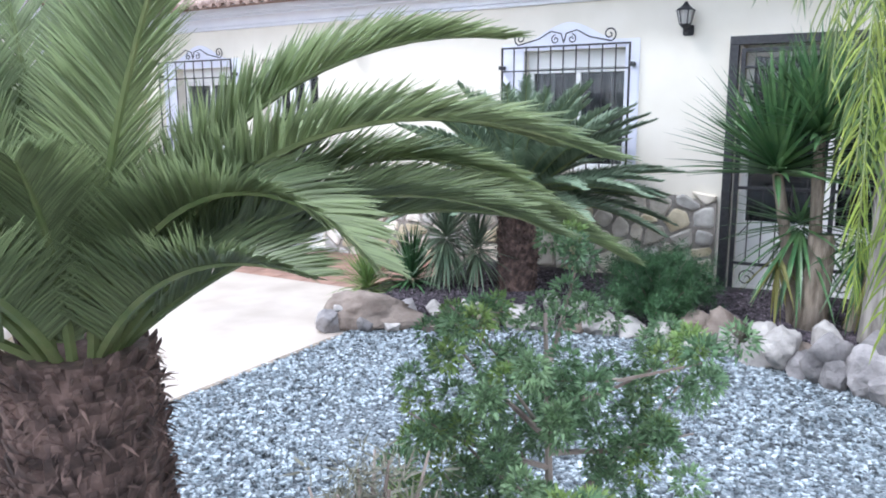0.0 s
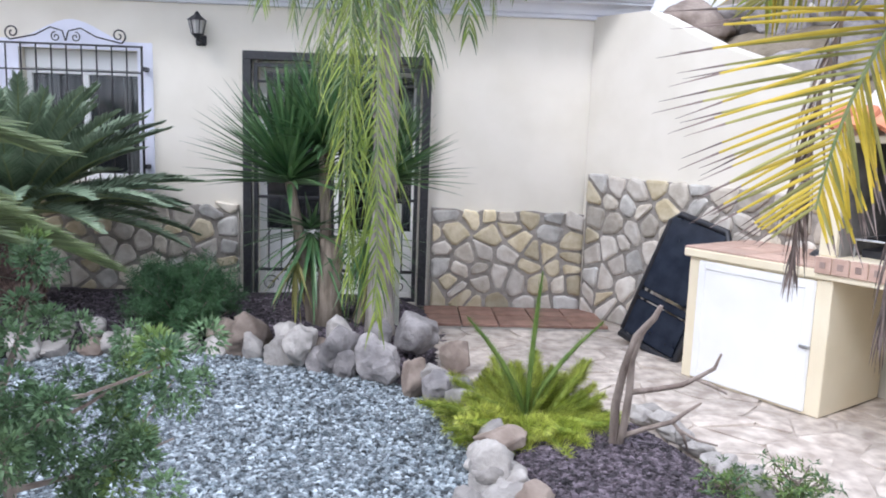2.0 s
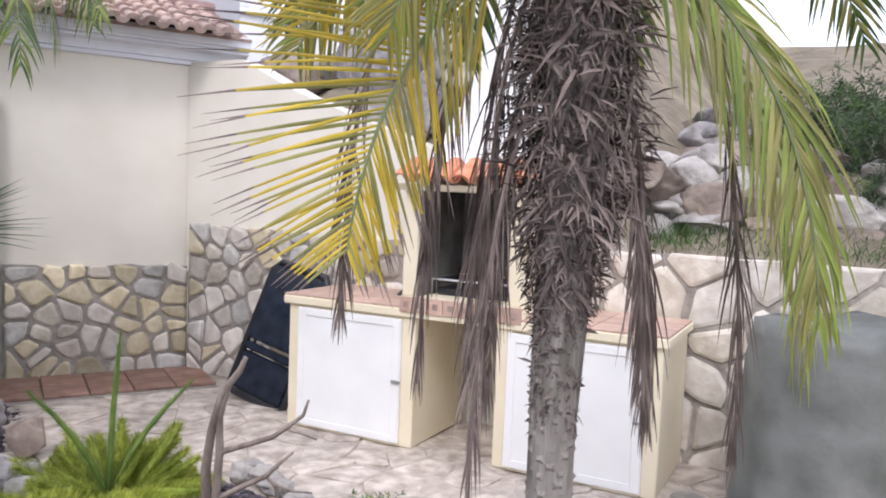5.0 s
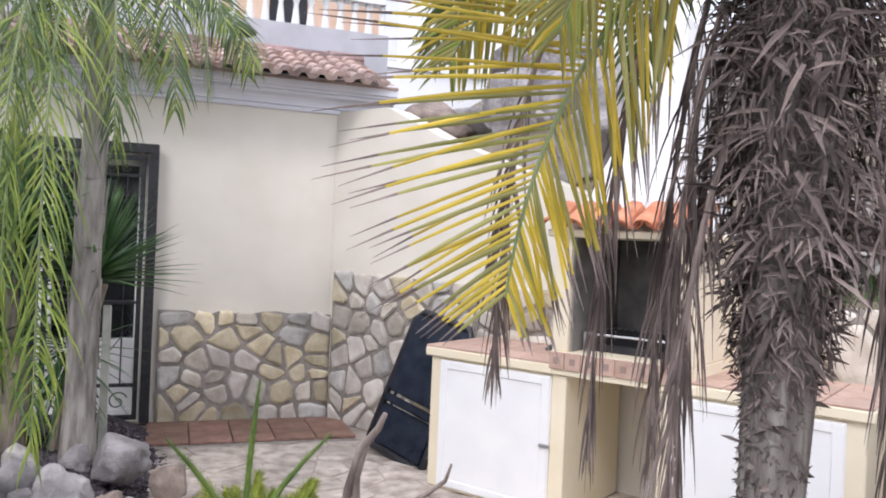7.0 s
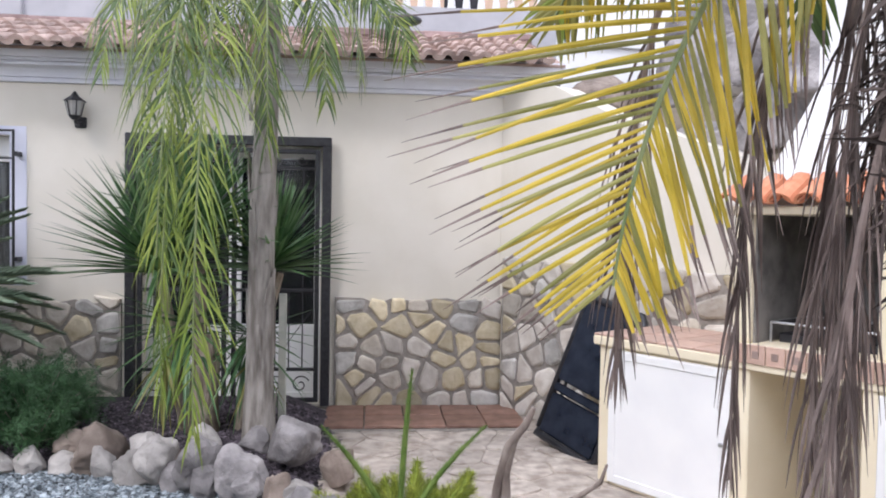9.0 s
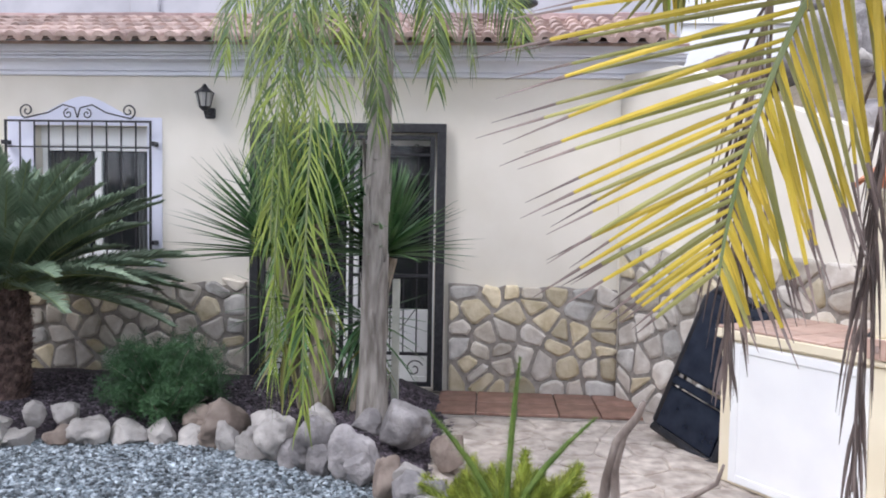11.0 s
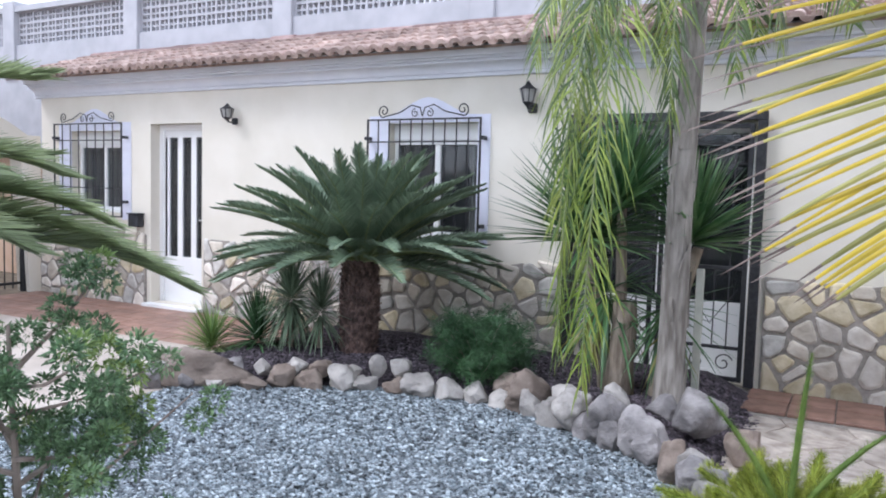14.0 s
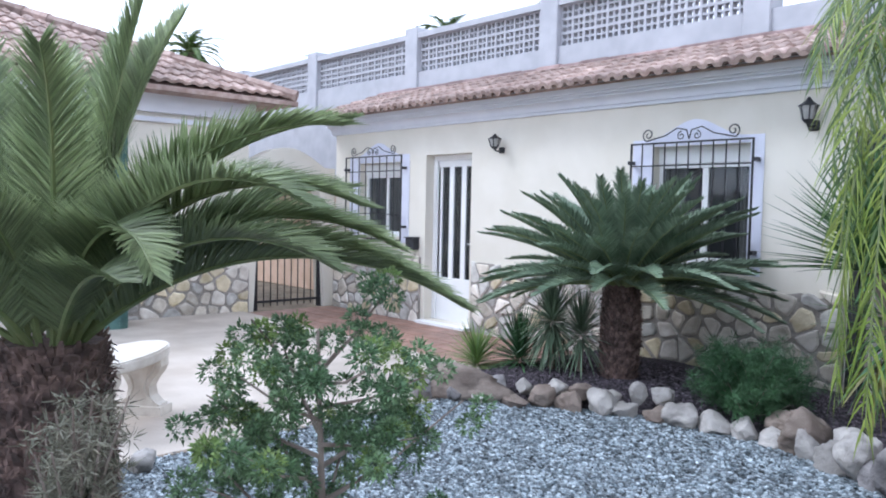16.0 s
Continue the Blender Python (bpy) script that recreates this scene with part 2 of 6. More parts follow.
# ---- mesh helpers ----
class Mesh:
    """Points and faces gathered into one mesh, with a material number for each face."""

    def __init__(self):
        self.v, self.f, self.m = [], [], []

    def add(self, verts, faces, k=0):
        o = len(self.v)
        self.v.extend(verts)
        self.f.extend(tuple(i + o for i in f) for f in faces)
        self.m.extend([k] * len(faces))

    def box(self, x0, x1, y0, y1, z0, z1, k=0, frame_m=None):
        c = [Vector((x, y, z)) for x in (x0, x1) for y in (y0, y1) for z in (z0, z1)]
        if frame_m is not None:
            c = [frame_m @ p for p in c]
        self.add(c, [(0, 1, 3, 2), (4, 6, 7, 5), (0, 4, 5, 1), (2, 3, 7, 6), (0, 2, 6, 4), (1, 5, 7, 3)], k)

    def tube(self, pts, radii, n=6, k=0, cap=True):
        pts = [Vector(p) for p in pts]
        if not hasattr(radii, "__len__"):
            radii = [radii] * len(pts)
        vs, fs = [], []
        side = None
        for i, p in enumerate(pts):
            d = (pts[min(i + 1, len(pts) - 1)] - pts[max(i - 1, 0)]).normalized()
            if side is None:
                side = d.orthogonal().normalized()
            side = (side - d * side.dot(d))
            side = side.normalized() if side.length > 1e-6 else d.orthogonal().normalized()
            up = d.cross(side)
            for j in range(n):
                a = 2 * math.pi * j / n
                vs.append(p + (side * math.cos(a) + up * math.sin(a)) * radii[i])
        for i in range(len(pts) - 1):
            for j in range(n):
                a, b = i * n + j, i * n + (j + 1) % n
                fs.append((a, b, b + n, a + n))
        if cap:
            fs.append(tuple(range(n - 1, -1, -1)))
            fs.append(tuple(range((len(pts) - 1) * n, len(pts) * n)))
        self.add(vs, fs, k)

    def blade(self, base, way, side, length, width, droop=0.0, segs=3, k=0, fold=0.25, k_tip=None):
        """A leaf: a tapered, slightly folded strip that bends down."""
        way, side = way.normalized(), side.normalized()
        up = side.cross(way).normalized()
        vs, fs = [], []
        p = base.copy()
        d = way.copy()
        for i in range(segs + 1):
            t = i / segs
            w = width * (0.55 + 0.45 * min(t * 4, 1)) * (1 - t ** 2.2) * 0.5 + 0.0004
            vs += [p - side * w + up * fold * w, p.copy(), p + side * w + up * fold * w]
            d = (d + Vector((0, 0, -1)) * droop / segs).normalized()
            p = p + d * (length / segs)
        ks = []
        for i in range(segs):
            a = i * 3
            fs += [(a, a + 1, a + 4, a + 3), (a + 1, a + 2, a + 5, a + 4)]
            kk = k_tip if (k_tip is not None and i == segs - 1) else k
            ks += [kk, kk]
        o = len(self.v)
        self.v.extend(vs)
        self.f.extend(tuple(q + o for q in f) for f in fs)
        self.m.extend(ks)

    def make(self, name, mats, parent=None, label="", smooth=False):
        me = bpy.data.meshes.new(name)
        me.from_pydata([tuple(p) for p in self.v], [], self.f)
        for mm in (mats if isinstance(mats, (list, tuple)) else [mats]):
            me.materials.append(mm)
        me.polygons.foreach_set("material_index", self.m)
        if smooth:
            me.polygons.foreach_set("use_smooth", [True] * len(me.polygons))
        me.update()
        ob = new(name, me)
        if parent is not None:
            ob.parent = parent
        if label:
            ob["label"] = label
        return ob


def part(name, bm, material, parent, label="", smooth=False):
    """Link a bmesh as one mesh object under a thing or a part."""
    me = bpy.data.meshes.new(name)
    bmesh.ops.recalc_face_normals(bm, faces=bm.faces)
    bm.to_mesh(me)
    bm.free()
    me.materials.append(material)
    if smooth:
        me.polygons.foreach_set("use_smooth", [True] * len(me.polygons))
    ob = new(name, me)
    if parent is not None:
        ob.parent = parent
    if label:
        ob["label"] = label
    return ob


def bev_box(x0, x1, y0, y1, z0, z1, r=0.006, segs=1):
    bm = bmesh.new()
    bmesh.ops.create_cube(bm, size=1)
    bmesh.ops.scale(bm, vec=(x1 - x0, y1 - y0, z1 - z0), verts=bm.verts)
    bmesh.ops.translate(bm, vec=((x0 + x1) / 2, (y0 + y1) / 2, (z0 + z1) / 2), verts=bm.verts)
    if r:
        bmesh.ops.bevel(bm, geom=bm.edges[:], offset=r, segments=segs, affect="EDGES")
    return bm


def thing(name, at, label, category, group="", kind=""):
    """An Empty at a thing's base."""
    ob = new(name)
    ob.matrix_world = at if isinstance(at, Matrix) else Matrix.Translation(at)
    return tagged(ob, label, category, group, kind)


def wall_mesh(name, x0, x1, z0, z1, y0, y1, holes, material, parent=None):
    """A wall along x with rectangular openings cut through."""
    xs = sorted({x0, x1, *[h[0] for h in holes], *[h[1] for h in holes]})
    zs = sorted({z0, z1, *[h[2] for h in holes], *[h[3] for h in holes]})
    bm = bmesh.new()
    solid = lambda i, j: (0 <= i < len(xs) - 1 and 0 <= j < len(zs) - 1 and not any(
        h[0] < (xs[i] + xs[i + 1]) / 2 < h[1] and h[2] < (zs[j] + zs[j + 1]) / 2 < h[3] for h in holes))
    vert = {}

    def vv(x, y, z):
        key = (round(x, 4), round(y, 4), round(z, 4))
        if key not in vert:
            vert[key] = bm.verts.new((x, y, z))
        return vert[key]
    for i in range(len(xs) - 1):
        for j in range(len(zs) - 1):
            if not solid(i, j):
                continue
            a, b, c, d = xs[i], xs[i + 1], zs[j], zs[j + 1]
            bm.faces.new((vv(a, y0, c), vv(b, y0, c), vv(b, y0, d), vv(a, y0, d)))
            bm.faces.new((vv(a, y1, c), vv(a, y1, d), vv(b, y1, d), vv(b, y1, c)))
            for di, dj, q in ((-1, 0, (a, a, c, d)), (1, 0, (b, b, c, d)), (0, -1, (a, b, c, c)), (0, 1, (a, b, d, d))):
                if not solid(i + di, j + dj):
                    e, f, g, h = q
                    if di:
                        bm.faces.new((vv(e, y0, g), vv(e, y0, h), vv(e, y1, h), vv(e, y1, g)))
                    else:
                        bm.faces.new((vv(e, y0, g), vv(f, y0, g), vv(f, y1, g), vv(e, y1, g)))
    return part(name, bm, material, parent)


def clip_cell(poly, nx, ny, c):
    """Keep the part of a polygon where nx*x + ny*y <= c."""
    out = []
    for i, p in enumerate(poly):
        q = poly[(i + 1) % len(poly)]
        dp, dq = nx * p[0] + ny * p[1] - c, nx * q[0] + ny * q[1] - c
        if dp <= 0:
            out.append(p)
        if (dp < 0 < dq) or (dq < 0 < dp):
            s = dp / (dp - dq)
            out.append((p[0] + (q[0] - p[0]) * s, p[1] + (q[1] - p[1]) * s))
    return out


def crazy_cells(rng, x0, x1, y0, y1, size, joint, aspect=1.0):
    """Irregular stone outlines that fill a rectangle, with joints between them."""
    nx, ny = max(1, round((x1 - x0) / size / aspect)), max(1, round((y1 - y0) / size))
    seeds = []
    for j in range(ny):
        for i in range(nx):
            seeds.append((x0 + (i + 0.5 + 0.36 * (j % 2) - 0.18 + rng.uniform(-0.47, 0.47)) * (x1 - x0) / nx,
                          y0 + (j + 0.5 + rng.uniform(-0.47, 0.47)) * (y1 - y0) / ny))
    cells = []
    for a in seeds:
        poly = [(x0, y0), (x1, y0), (x1, y1), (x0, y1)]
        for b in seeds:
            if b is a or abs(b[0] - a[0]) > 3.2 * size * aspect or abs(b[1] - a[1]) > 3.2 * size:
                continue
            dx, dy = b[0] - a[0], b[1] - a[1]
            le = math.hypot(dx, dy)
            c = (dx * (a[0] + b[0]) + dy * (a[1] + b[1])) / 2 / le - joint * rng.uniform(0.35, 0.75)
            poly = clip_cell(poly, dx / le, dy / le, c)
            if len(poly) < 3:
                break
        if len(poly) >= 3:
            area = abs(sum(poly[i][0] * poly[(i + 1) % len(poly)][1] - poly[(i + 1) % len(poly)][0] * poly[i][1] for i in range(len(poly)))) / 2
            if area > 0.2 * size * size:
                cells.append(poly)
    return cells


def round_cell(rng, poly, soft=0.2, rough=0.006):
    """Cut the corners of a stone's outline and make its edges uneven."""
    out = []
    for i, p in enumerate(poly):
        a, b = poly[i - 1], poly[(i + 1) % len(poly)]
        for q, s in ((a, soft), (b, soft)):
            le = math.hypot(q[0] - p[0], q[1] - p[1]) or 1
            s = min(s, 0.022 / le) if le > 0.05 else s
            out.append((p[0] + (q[0] - p[0]) * s + rng.uniform(-rough, rough), p[1] + (q[1] - p[1]) * s + rng.uniform(-rough, rough)))
    return out


def slab_stone(name, rng, poly, place, depth, material, parent):
    """A stone with a chamfered, slightly tilted face. place(x, y, d) lays it on its wall or floor."""
    n = len(poly)
    cx, cy = sum(p[0] for p in poly) / n, sum(p[1] for p in poly) / n
    k = Mesh()
    tx, ty = rng.uniform(-0.06, 0.06), rng.uniform(-0.06, 0.06)
    ring = lambda s, d: [place(cx + (p[0] - cx) * s, cy + (p[1] - cy) * s, d + (tx * (p[0] - cx) + ty * (p[1] - cy) if d > 0 else 0)) for p in poly]
    vs = ring(1.0, -0.004) + ring(1.0, depth * 0.55) + ring(0.93, depth * 0.88) + ring(0.74, depth * 1.03)
    fs = []
    for r in (0, n, 2 * n):
        for i in range(n):
            j = (i + 1) % n
            fs.append((r + i, r + j, r + n + j, r + n + i))
    fs.append(tuple(3 * n + i for i in range(n)))
    k.add(vs, fs)
    return k.make(name, material, parent)


def boulder(name, rng, size, material, label, at, turn, group="", kind_cat="stone", rough=0.30):
    bm = bmesh.new()
    bmesh.ops.create_icosphere(bm, subdivisions=4, radius=1.0)
    off = Vector((rng.uniform(0, 50), rng.uniform(0, 50), rng.uniform(0, 50)))
    planes = [Vector((rng.gauss(0, 1), rng.gauss(0, 1), rng.gauss(0, 0.7))).normalized() for _ in range(9)]
    rng_cut = rng.uniform(0.64, 0.80)
    for v in bm.verts:
        p = v.co.normalized()
        s = 1 + rough * noise.noise(p * 1.1 + off) * 1.6 + rough * 0.5 * noise.noise(p * 2.9 + off) + rough * 0.4 * abs(noise.noise(p * 5.3 + off)) + rough * 0.22 * noise.noise(p * 13.0 + off)
        q = p * s
        for pl in planes:
            d = q.dot(pl) - rng_cut
            if d > 0:
                q -= pl * d * 0.92
        v.co = Vector((q.x * size[0], q.y * size[1], q.z * size[2]))
    low = min(v.co.z for v in bm.verts)
    flat = low + 0.12 * size[2]
    for v in bm.verts:
        v.co.z = max(v.co.z, flat) - flat
    ob = part(name, bm, material, None, smooth=True)
    ob.matrix_world = Matrix.Translation(at) @ Matrix.Rotation(turn, 4, "Z")
    return tagged(ob, label, kind_cat, group)


# ---- setting ----
rng = random.Random(7)
k = Mesh()
k.box(-400, 400, -400, 400, -0.6, -0.12)
tagged(k.make("ground", M["earth"]), "bare dry earth around the garden", "ground", kind="structure")

EDGE = [(-2.75, 4.15), (-2.15, 4.55), (-1.45, 4.98), (-0.45, 5.12), (0.0, 4.92), (0.45, 4.66), (0.85, 4.36), (1.08, 3.95), (1.2, 3.5), (1.22, 2.9), (1.5, 2.2), (2.0, 1.2)]


def edge_y(x):
    """The back border of the gravel at x."""
    for (a, b), (c, d) in zip(EDGE[:8], EDGE[1:9]):
        if a <= x <= c:
            return b + (d - b) * (x - a) / (c - a)
    return 3.6 if x > 1.1 else 4.1


# garden gravel with a finely uneven top
bm = bmesh.new()
bmesh.ops.create_grid(bm, x_segments=70, y_segments=80, size=0.5)
for v in bm.verts:
    x, y = -2.6 + (v.co.x + 0.5) * 5.4, -2.4 + (v.co.y + 0.5) * 7.7
    x = min(x, 1.3)
    y = min(y, edge_y(x) + 0.12)
    v.co = (x, y, 0.035 + 0.012 * noise.noise(Vector((x * 2.2, y * 2.2, 0))))
bmesh.ops.remove_doubles(bm, verts=bm.verts, dist=0.0005)
part_gravel = part("gravel_bed", bm, M["gravel"], None, smooth=True)
tagged(part_gravel, "blue-grey crushed stone gravel covering the garden", "gravel", kind="structure")

# loose chips, thick where the path looks closest
def chips(name, n, box, z, material, size, label, inside=lambda x, y: True):
    c = Mesh()
    r = random.Random(n)
    made = 0
    while made < n:
        x, y = r.uniform(box[0], box[1]), r.uniform(box[2], box[3])
        if not inside(x, y):
            made += 1
            continue
        s = size * r.uniform(0.6, 1.5)
        a, b = r.uniform(0, 6.28), r.uniform(0.35, 0.7)
        tz = [r.uniform(0.2, 0.8) for _ in range(4)]
        px = [(math.cos(a + i * 1.5708 + r.uniform(-0.3, 0.3)) * s, math.sin(a + i * 1.5708 + r.uniform(-0.3, 0.3)) * s * b * 1.6) for i in range(4)]
        zz = z(x, y)
        vs = [(x + p[0], y + p[1], zz - 0.004) for p in px] + [(x + p[0] * 0.7, y + p[1] * 0.7, zz + s * tz[i]) for i, p in enumerate(px)]
        c.add(vs, [(4, 5, 6, 7), (0, 1, 5, 4), (1, 2, 6, 5), (2, 3, 7, 6), (3, 0, 4, 7)])
        made += 1
    ob = c.make(name, material)
    return tagged(ob, label, "gravel", kind="stuff")


def on_gravel(x, y):
    return y < edge_y(x) + 0.05 and not (x > 1.15 and y > 1.6)


chips("gravel_chips", 56000, (-2.6, 1.5, 0.9, 5.1), lambda x, y: 0.037, M["chip"], 0.0145, "blue-grey gravel chips with pale quartz pieces", on_gravel)

# beige terrace, its near edge a small step
k = Mesh()
k.box(-7.9, -2.62, -3, 5.35, -0.1, 0.03)
tagged(k.make("terrace", M["terrace"]), "smooth beige concrete terrace, damp in patches", "terrace", kind="structure")
k = Mesh()
k.box(-2.62, -2.585, -3, 4.1, -0.1, 0.045)
tagged(k.make("terrace_edge", M["trunk_tan"]), "thin brown edging strip between terrace and gravel", "edging", kind="structure")

# patio base under the flagstones
k = Mesh()
k.box(0.6, 7.5, -1.0, 6.8, -0.1, -0.012)
tagged(k.make("patio", M["joint"]), "grey mortar bed of the flagstone patio", "patio", kind="structure")
PATIO = bpy.data.objects["patio"]

# planting bed along the house
bm = bmesh.new()
bmesh.ops.create_grid(bm, x_segments=64, y_segments=40, size=0.5)
for v in bm.verts:
    fx, fy = v.co.x + 0.5, v.co.y + 0.5
    x = -3.2 + fx * 4.25
    y0 = edge_y(min(max(x, -2.75), 1.0))
    y = y0 + (6.55 - y0) * fy
    rise = min(fy * 4.5, 1.0) * min(max((1.05 - x) * 2.5, 0), 1) * min(max((x + 3.2) * 2.5, 0), 1)
    v.co = (x, y, -0.02 + 0.16 * rise + 0.02 * noise.noise(Vector((x * 3, y * 3, 4))))
tagged(part("planting_bed", bm, M["soil"], None, smooth=True), "dark crushed lava bed in front of the house", "flower bed", kind="structure")


def bed_z(x, y):
    """The top of the planting bed."""
    y0 = edge_y(min(max(x, -2.75), 1.0))
    fy = max((y - y0) / (6.55 - y0), 0)
    rise = min(fy * 4.5, 1.0) * min(max((1.05 - x) * 2.5, 0), 1) * min(max((x + 3.2) * 2.5, 0), 1)
    return -0.02 + 0.16 * rise + 0.02 * noise.noise(Vector((x * 3, y * 3, 4)))


# lava bed round the fern and driftwood
bm = bmesh.new()
bmesh.ops.create_grid(bm, x_segments=50, y_segments=60, size=0.5)
LAVA = [(1.6, 2.0, 3.2), (2.4, 1.2, 2.55), (3.2, 1.15, 2.35), (3.7, 1.1, 2.2), (4.1, 0.95, 1.95), (4.5, 0.85, 1.5)]


def lava_span(y):
    for (a, b, c), (d, e, f) in zip(LAVA, LAVA[1:]):
        if a <= y <= d:
            s = (y - a) / (d - a)
            return b + (e - b) * s, c + (f - c) * s
    return (LAVA[0][1:] if y < LAVA[0][0] else LAVA[-1][1:])


for v in bm.verts:
    fx, fy = v.co.x + 0.5, v.co.y + 0.5
    y = 1.2 + fy * 3.35
    a, b = lava_span(y)
    x = a + (b - a) * fx
    rise = min(fx * 5, 1) * min((1 - fx) * 5, 1) * min((1 - fy) * 6, 1)
    v.co = (x, y, -0.03 + 0.13 * rise + 0.015 * noise.noise(Vector((x * 4, y * 4, 9))))
tagged(part("lava_bed", bm, M["soil"], None, smooth=True), "purple-black lava gravel bed edged with stones", "flower bed", kind="structure")


def lava_z(x, y):
    """The top of the lava bed."""
    a, b = lava_span(y)
    fx, fy = (x - a) / (b - a), (y - 1.2) / 3.35
    rise = min(fx * 5, 1) * min((1 - fx) * 5, 1) * min((1 - fy) * 6, 1)
    return -0.03 + 0.13 * rise + 0.015 * noise.noise(Vector((x * 4, y * 4, 9)))


chips("lava_chips", 26000, (1.1, 2.7, 1.6, 4.5), lava_z, M["lava"], 0.016, "purple-black lava chips",
      lambda x, y: lava_span(y)[0] + 0.03 < x < lava_span(y)[1] - 0.03)
chips("bed_chips", 20000, (-2.9, 1.1, 4.4, 6.4), bed_z, M["lava"], 0.014, "dark lava chips on the bed",
      lambda x, y: y > edge_y(min(max(x, -2.75), 1.0)) + 0.2)

# ---- house ----
Y = 6.80
HOLES = [(-7.22, -6.28, 1.10, 2.10), (-5.79, -4.96, 0.06, 2.17), (-2.47, -1.50, 1.02, 2.12), (-0.52, 0.88, 0.02, 2.10)]
wall = wall_mesh("wall_house", -7.82, 2.75, -0.05, 2.78, Y, Y + 0.3, HOLES, M["plaster"])
tagged(wall, "cream plastered house wall with a rubble stone base", "wall", kind="structure")
k = Mesh()
k.box(-7.82, -7.52, Y + 0.3, 9.5, -0.05, 2.9)
tagged(k.make("wall_house_side", M["plaster"]), "cream plastered side wall of the house", "wall", kind="structure")
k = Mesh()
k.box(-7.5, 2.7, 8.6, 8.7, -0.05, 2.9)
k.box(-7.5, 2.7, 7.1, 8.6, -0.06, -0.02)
tagged(k.make("wall_inner", M["dark"]), "room behind the windows, its dimness painted as near-black walls", "wall", kind="structure")

# cornice: stepped moulding under the eaves
k = Mesh()
prof = [(6.80, 2.525), (6.768, 2.53), (6.768, 2.552), (6.78, 2.555), (6.78, 2.563), (6.758, 2.566), (6.758, 2.58), (6.752, 2.60), (6.735, 2.625), (6.705, 2.64),
        (6.665, 2.642), (6.665, 2.656), (6.68, 2.66), (6.68, 2.668), (6.645, 2.67), (6.645, 2.688), (6.60, 2.69), (6.60, 2.778), (6.80, 2.778)]
n = len(prof)
k.add([(-7.90, p[0], p[1]) for p in prof] + [(2.80, p[0], p[1]) for p in prof], [(i, (i + 1) % n, n + (i + 1) % n, n + i) for i in range(n)] + [tuple(range(n)), tuple(range(2 * n - 1, n - 1, -1))])
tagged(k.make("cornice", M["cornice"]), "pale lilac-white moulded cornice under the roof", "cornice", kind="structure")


def tile_shape(length, r, taper, thick=0.012, seg=6, closed=False):
    """A barrel tile along +y, wider at the low end, its mouth bedded in mortar when closed."""
    vs, fs = [], []
    for y, rr in ((0, r), (length, r * taper)):
        for t in (0, thick):
            for i in range(seg + 1):
                a = math.pi * i / seg
                vs.append((-math.cos(a) * (rr - t), y, math.sin(a) * (rr - t) * 0.8))
    s = seg + 1
    for i in range(seg):
        fs += [(i, i + 1, 2 * s + i + 1, 2 * s + i), (s + i, 3 * s + i, 3 * s + i + 1, s + i + 1), (i, s + i, s + i + 1, i + 1)]
    if closed:
        fs.append(tuple(s + i for i in range(s)))
    return vs, fs


def tile_field(name, x0, x1, rows, pitch, row_len, r, m4, material, label, seed):
    """Overlapping barrel tiles, covers and channels, on a slope given by m4 (x along the eave, y up the slope)."""
    g = random.Random(seed)
    f = Mesh()
    vs, fs = tile_shape(row_len * 1.18, r, 0.82, closed=True)
    for j in range(rows):
        x = x0
        while x <= x1:
            mm = m4 @ Matrix.Translation((x + g.uniform(-0.008, 0.008), j * row_len + g.uniform(-0.015, 0.015), 0.02 + 0.012 * (1 - 0)))
            mm = mm @ Matrix.Rotation(g.uniform(-0.03, 0.03), 4, "Z") @ Matrix.Rotation(-0.05, 4, "X")
            f.add([mm @ Vector(p) for p in vs], fs)
            mm = m4 @ Matrix.Translation((x + pitch / 2, j * row_len, 0.035)) @ Matrix.Rotation(math.pi, 4, "Y")
            f.add([mm @ Vector(p) for p in vs], fs)
            x += pitch
    return f.make(name, material, None, smooth=False)


slope = math.atan2(0.46, 1.30)
roof_m = Matrix.Translation((0, 6.42, 2.735)) @ Matrix.Rotation(slope, 4, "X")
house_roof = thing("house_roof", (0, 6.42, 2.86), "weathered terracotta barrel tile roof of the house", "roof", kind="structure")
t = tile_field("roof_tiles", -7.95, 2.70, 5, 0.142, 0.27, 0.053, roof_m, M["rooftile"], "", 3)
t.parent = house_roof
t.matrix_parent_inverse = house_roof.matrix_world.inverted()
k = Mesh()
k.box(-8.02, 2.80, 0.16, 1.42, -0.05, -0.03, frame_m=roof_m)
o = k.make("roof_deck", M["rooftile"], house_roof)
o.matrix_parent_inverse = house_roof.matrix_world.inverted()

f = Mesh()
g = random.Random(4)
x = -7.9
while x < 2.7:
    w = g.uniform(0.30, 0.34)
    y, z = 7.66 + g.uniform(-0.01, 0.01), 3.185 + g.uniform(-0.008, 0.008)
    f.tube([(x, y, z), (x + w * 1.1, y, z + 0.012)], [0.075, 0.062], 8)
    x += w
o = f.make("ridge_tiles", M["ridge"], house_roof)
o.matrix_parent_inverse = house_roof.matrix_world.inverted()

# parapet with pierced concrete blocks
PY = 7.75
parapet = thing("parapet", (-4, PY, 3.0), "white roof parapet of pierced concrete screen blocks", "parapet", kind="structure")


def under(ob, parent):
    ob.parent = parent
    ob.matrix_parent_inverse = parent.matrix_world.inverted()
    return ob


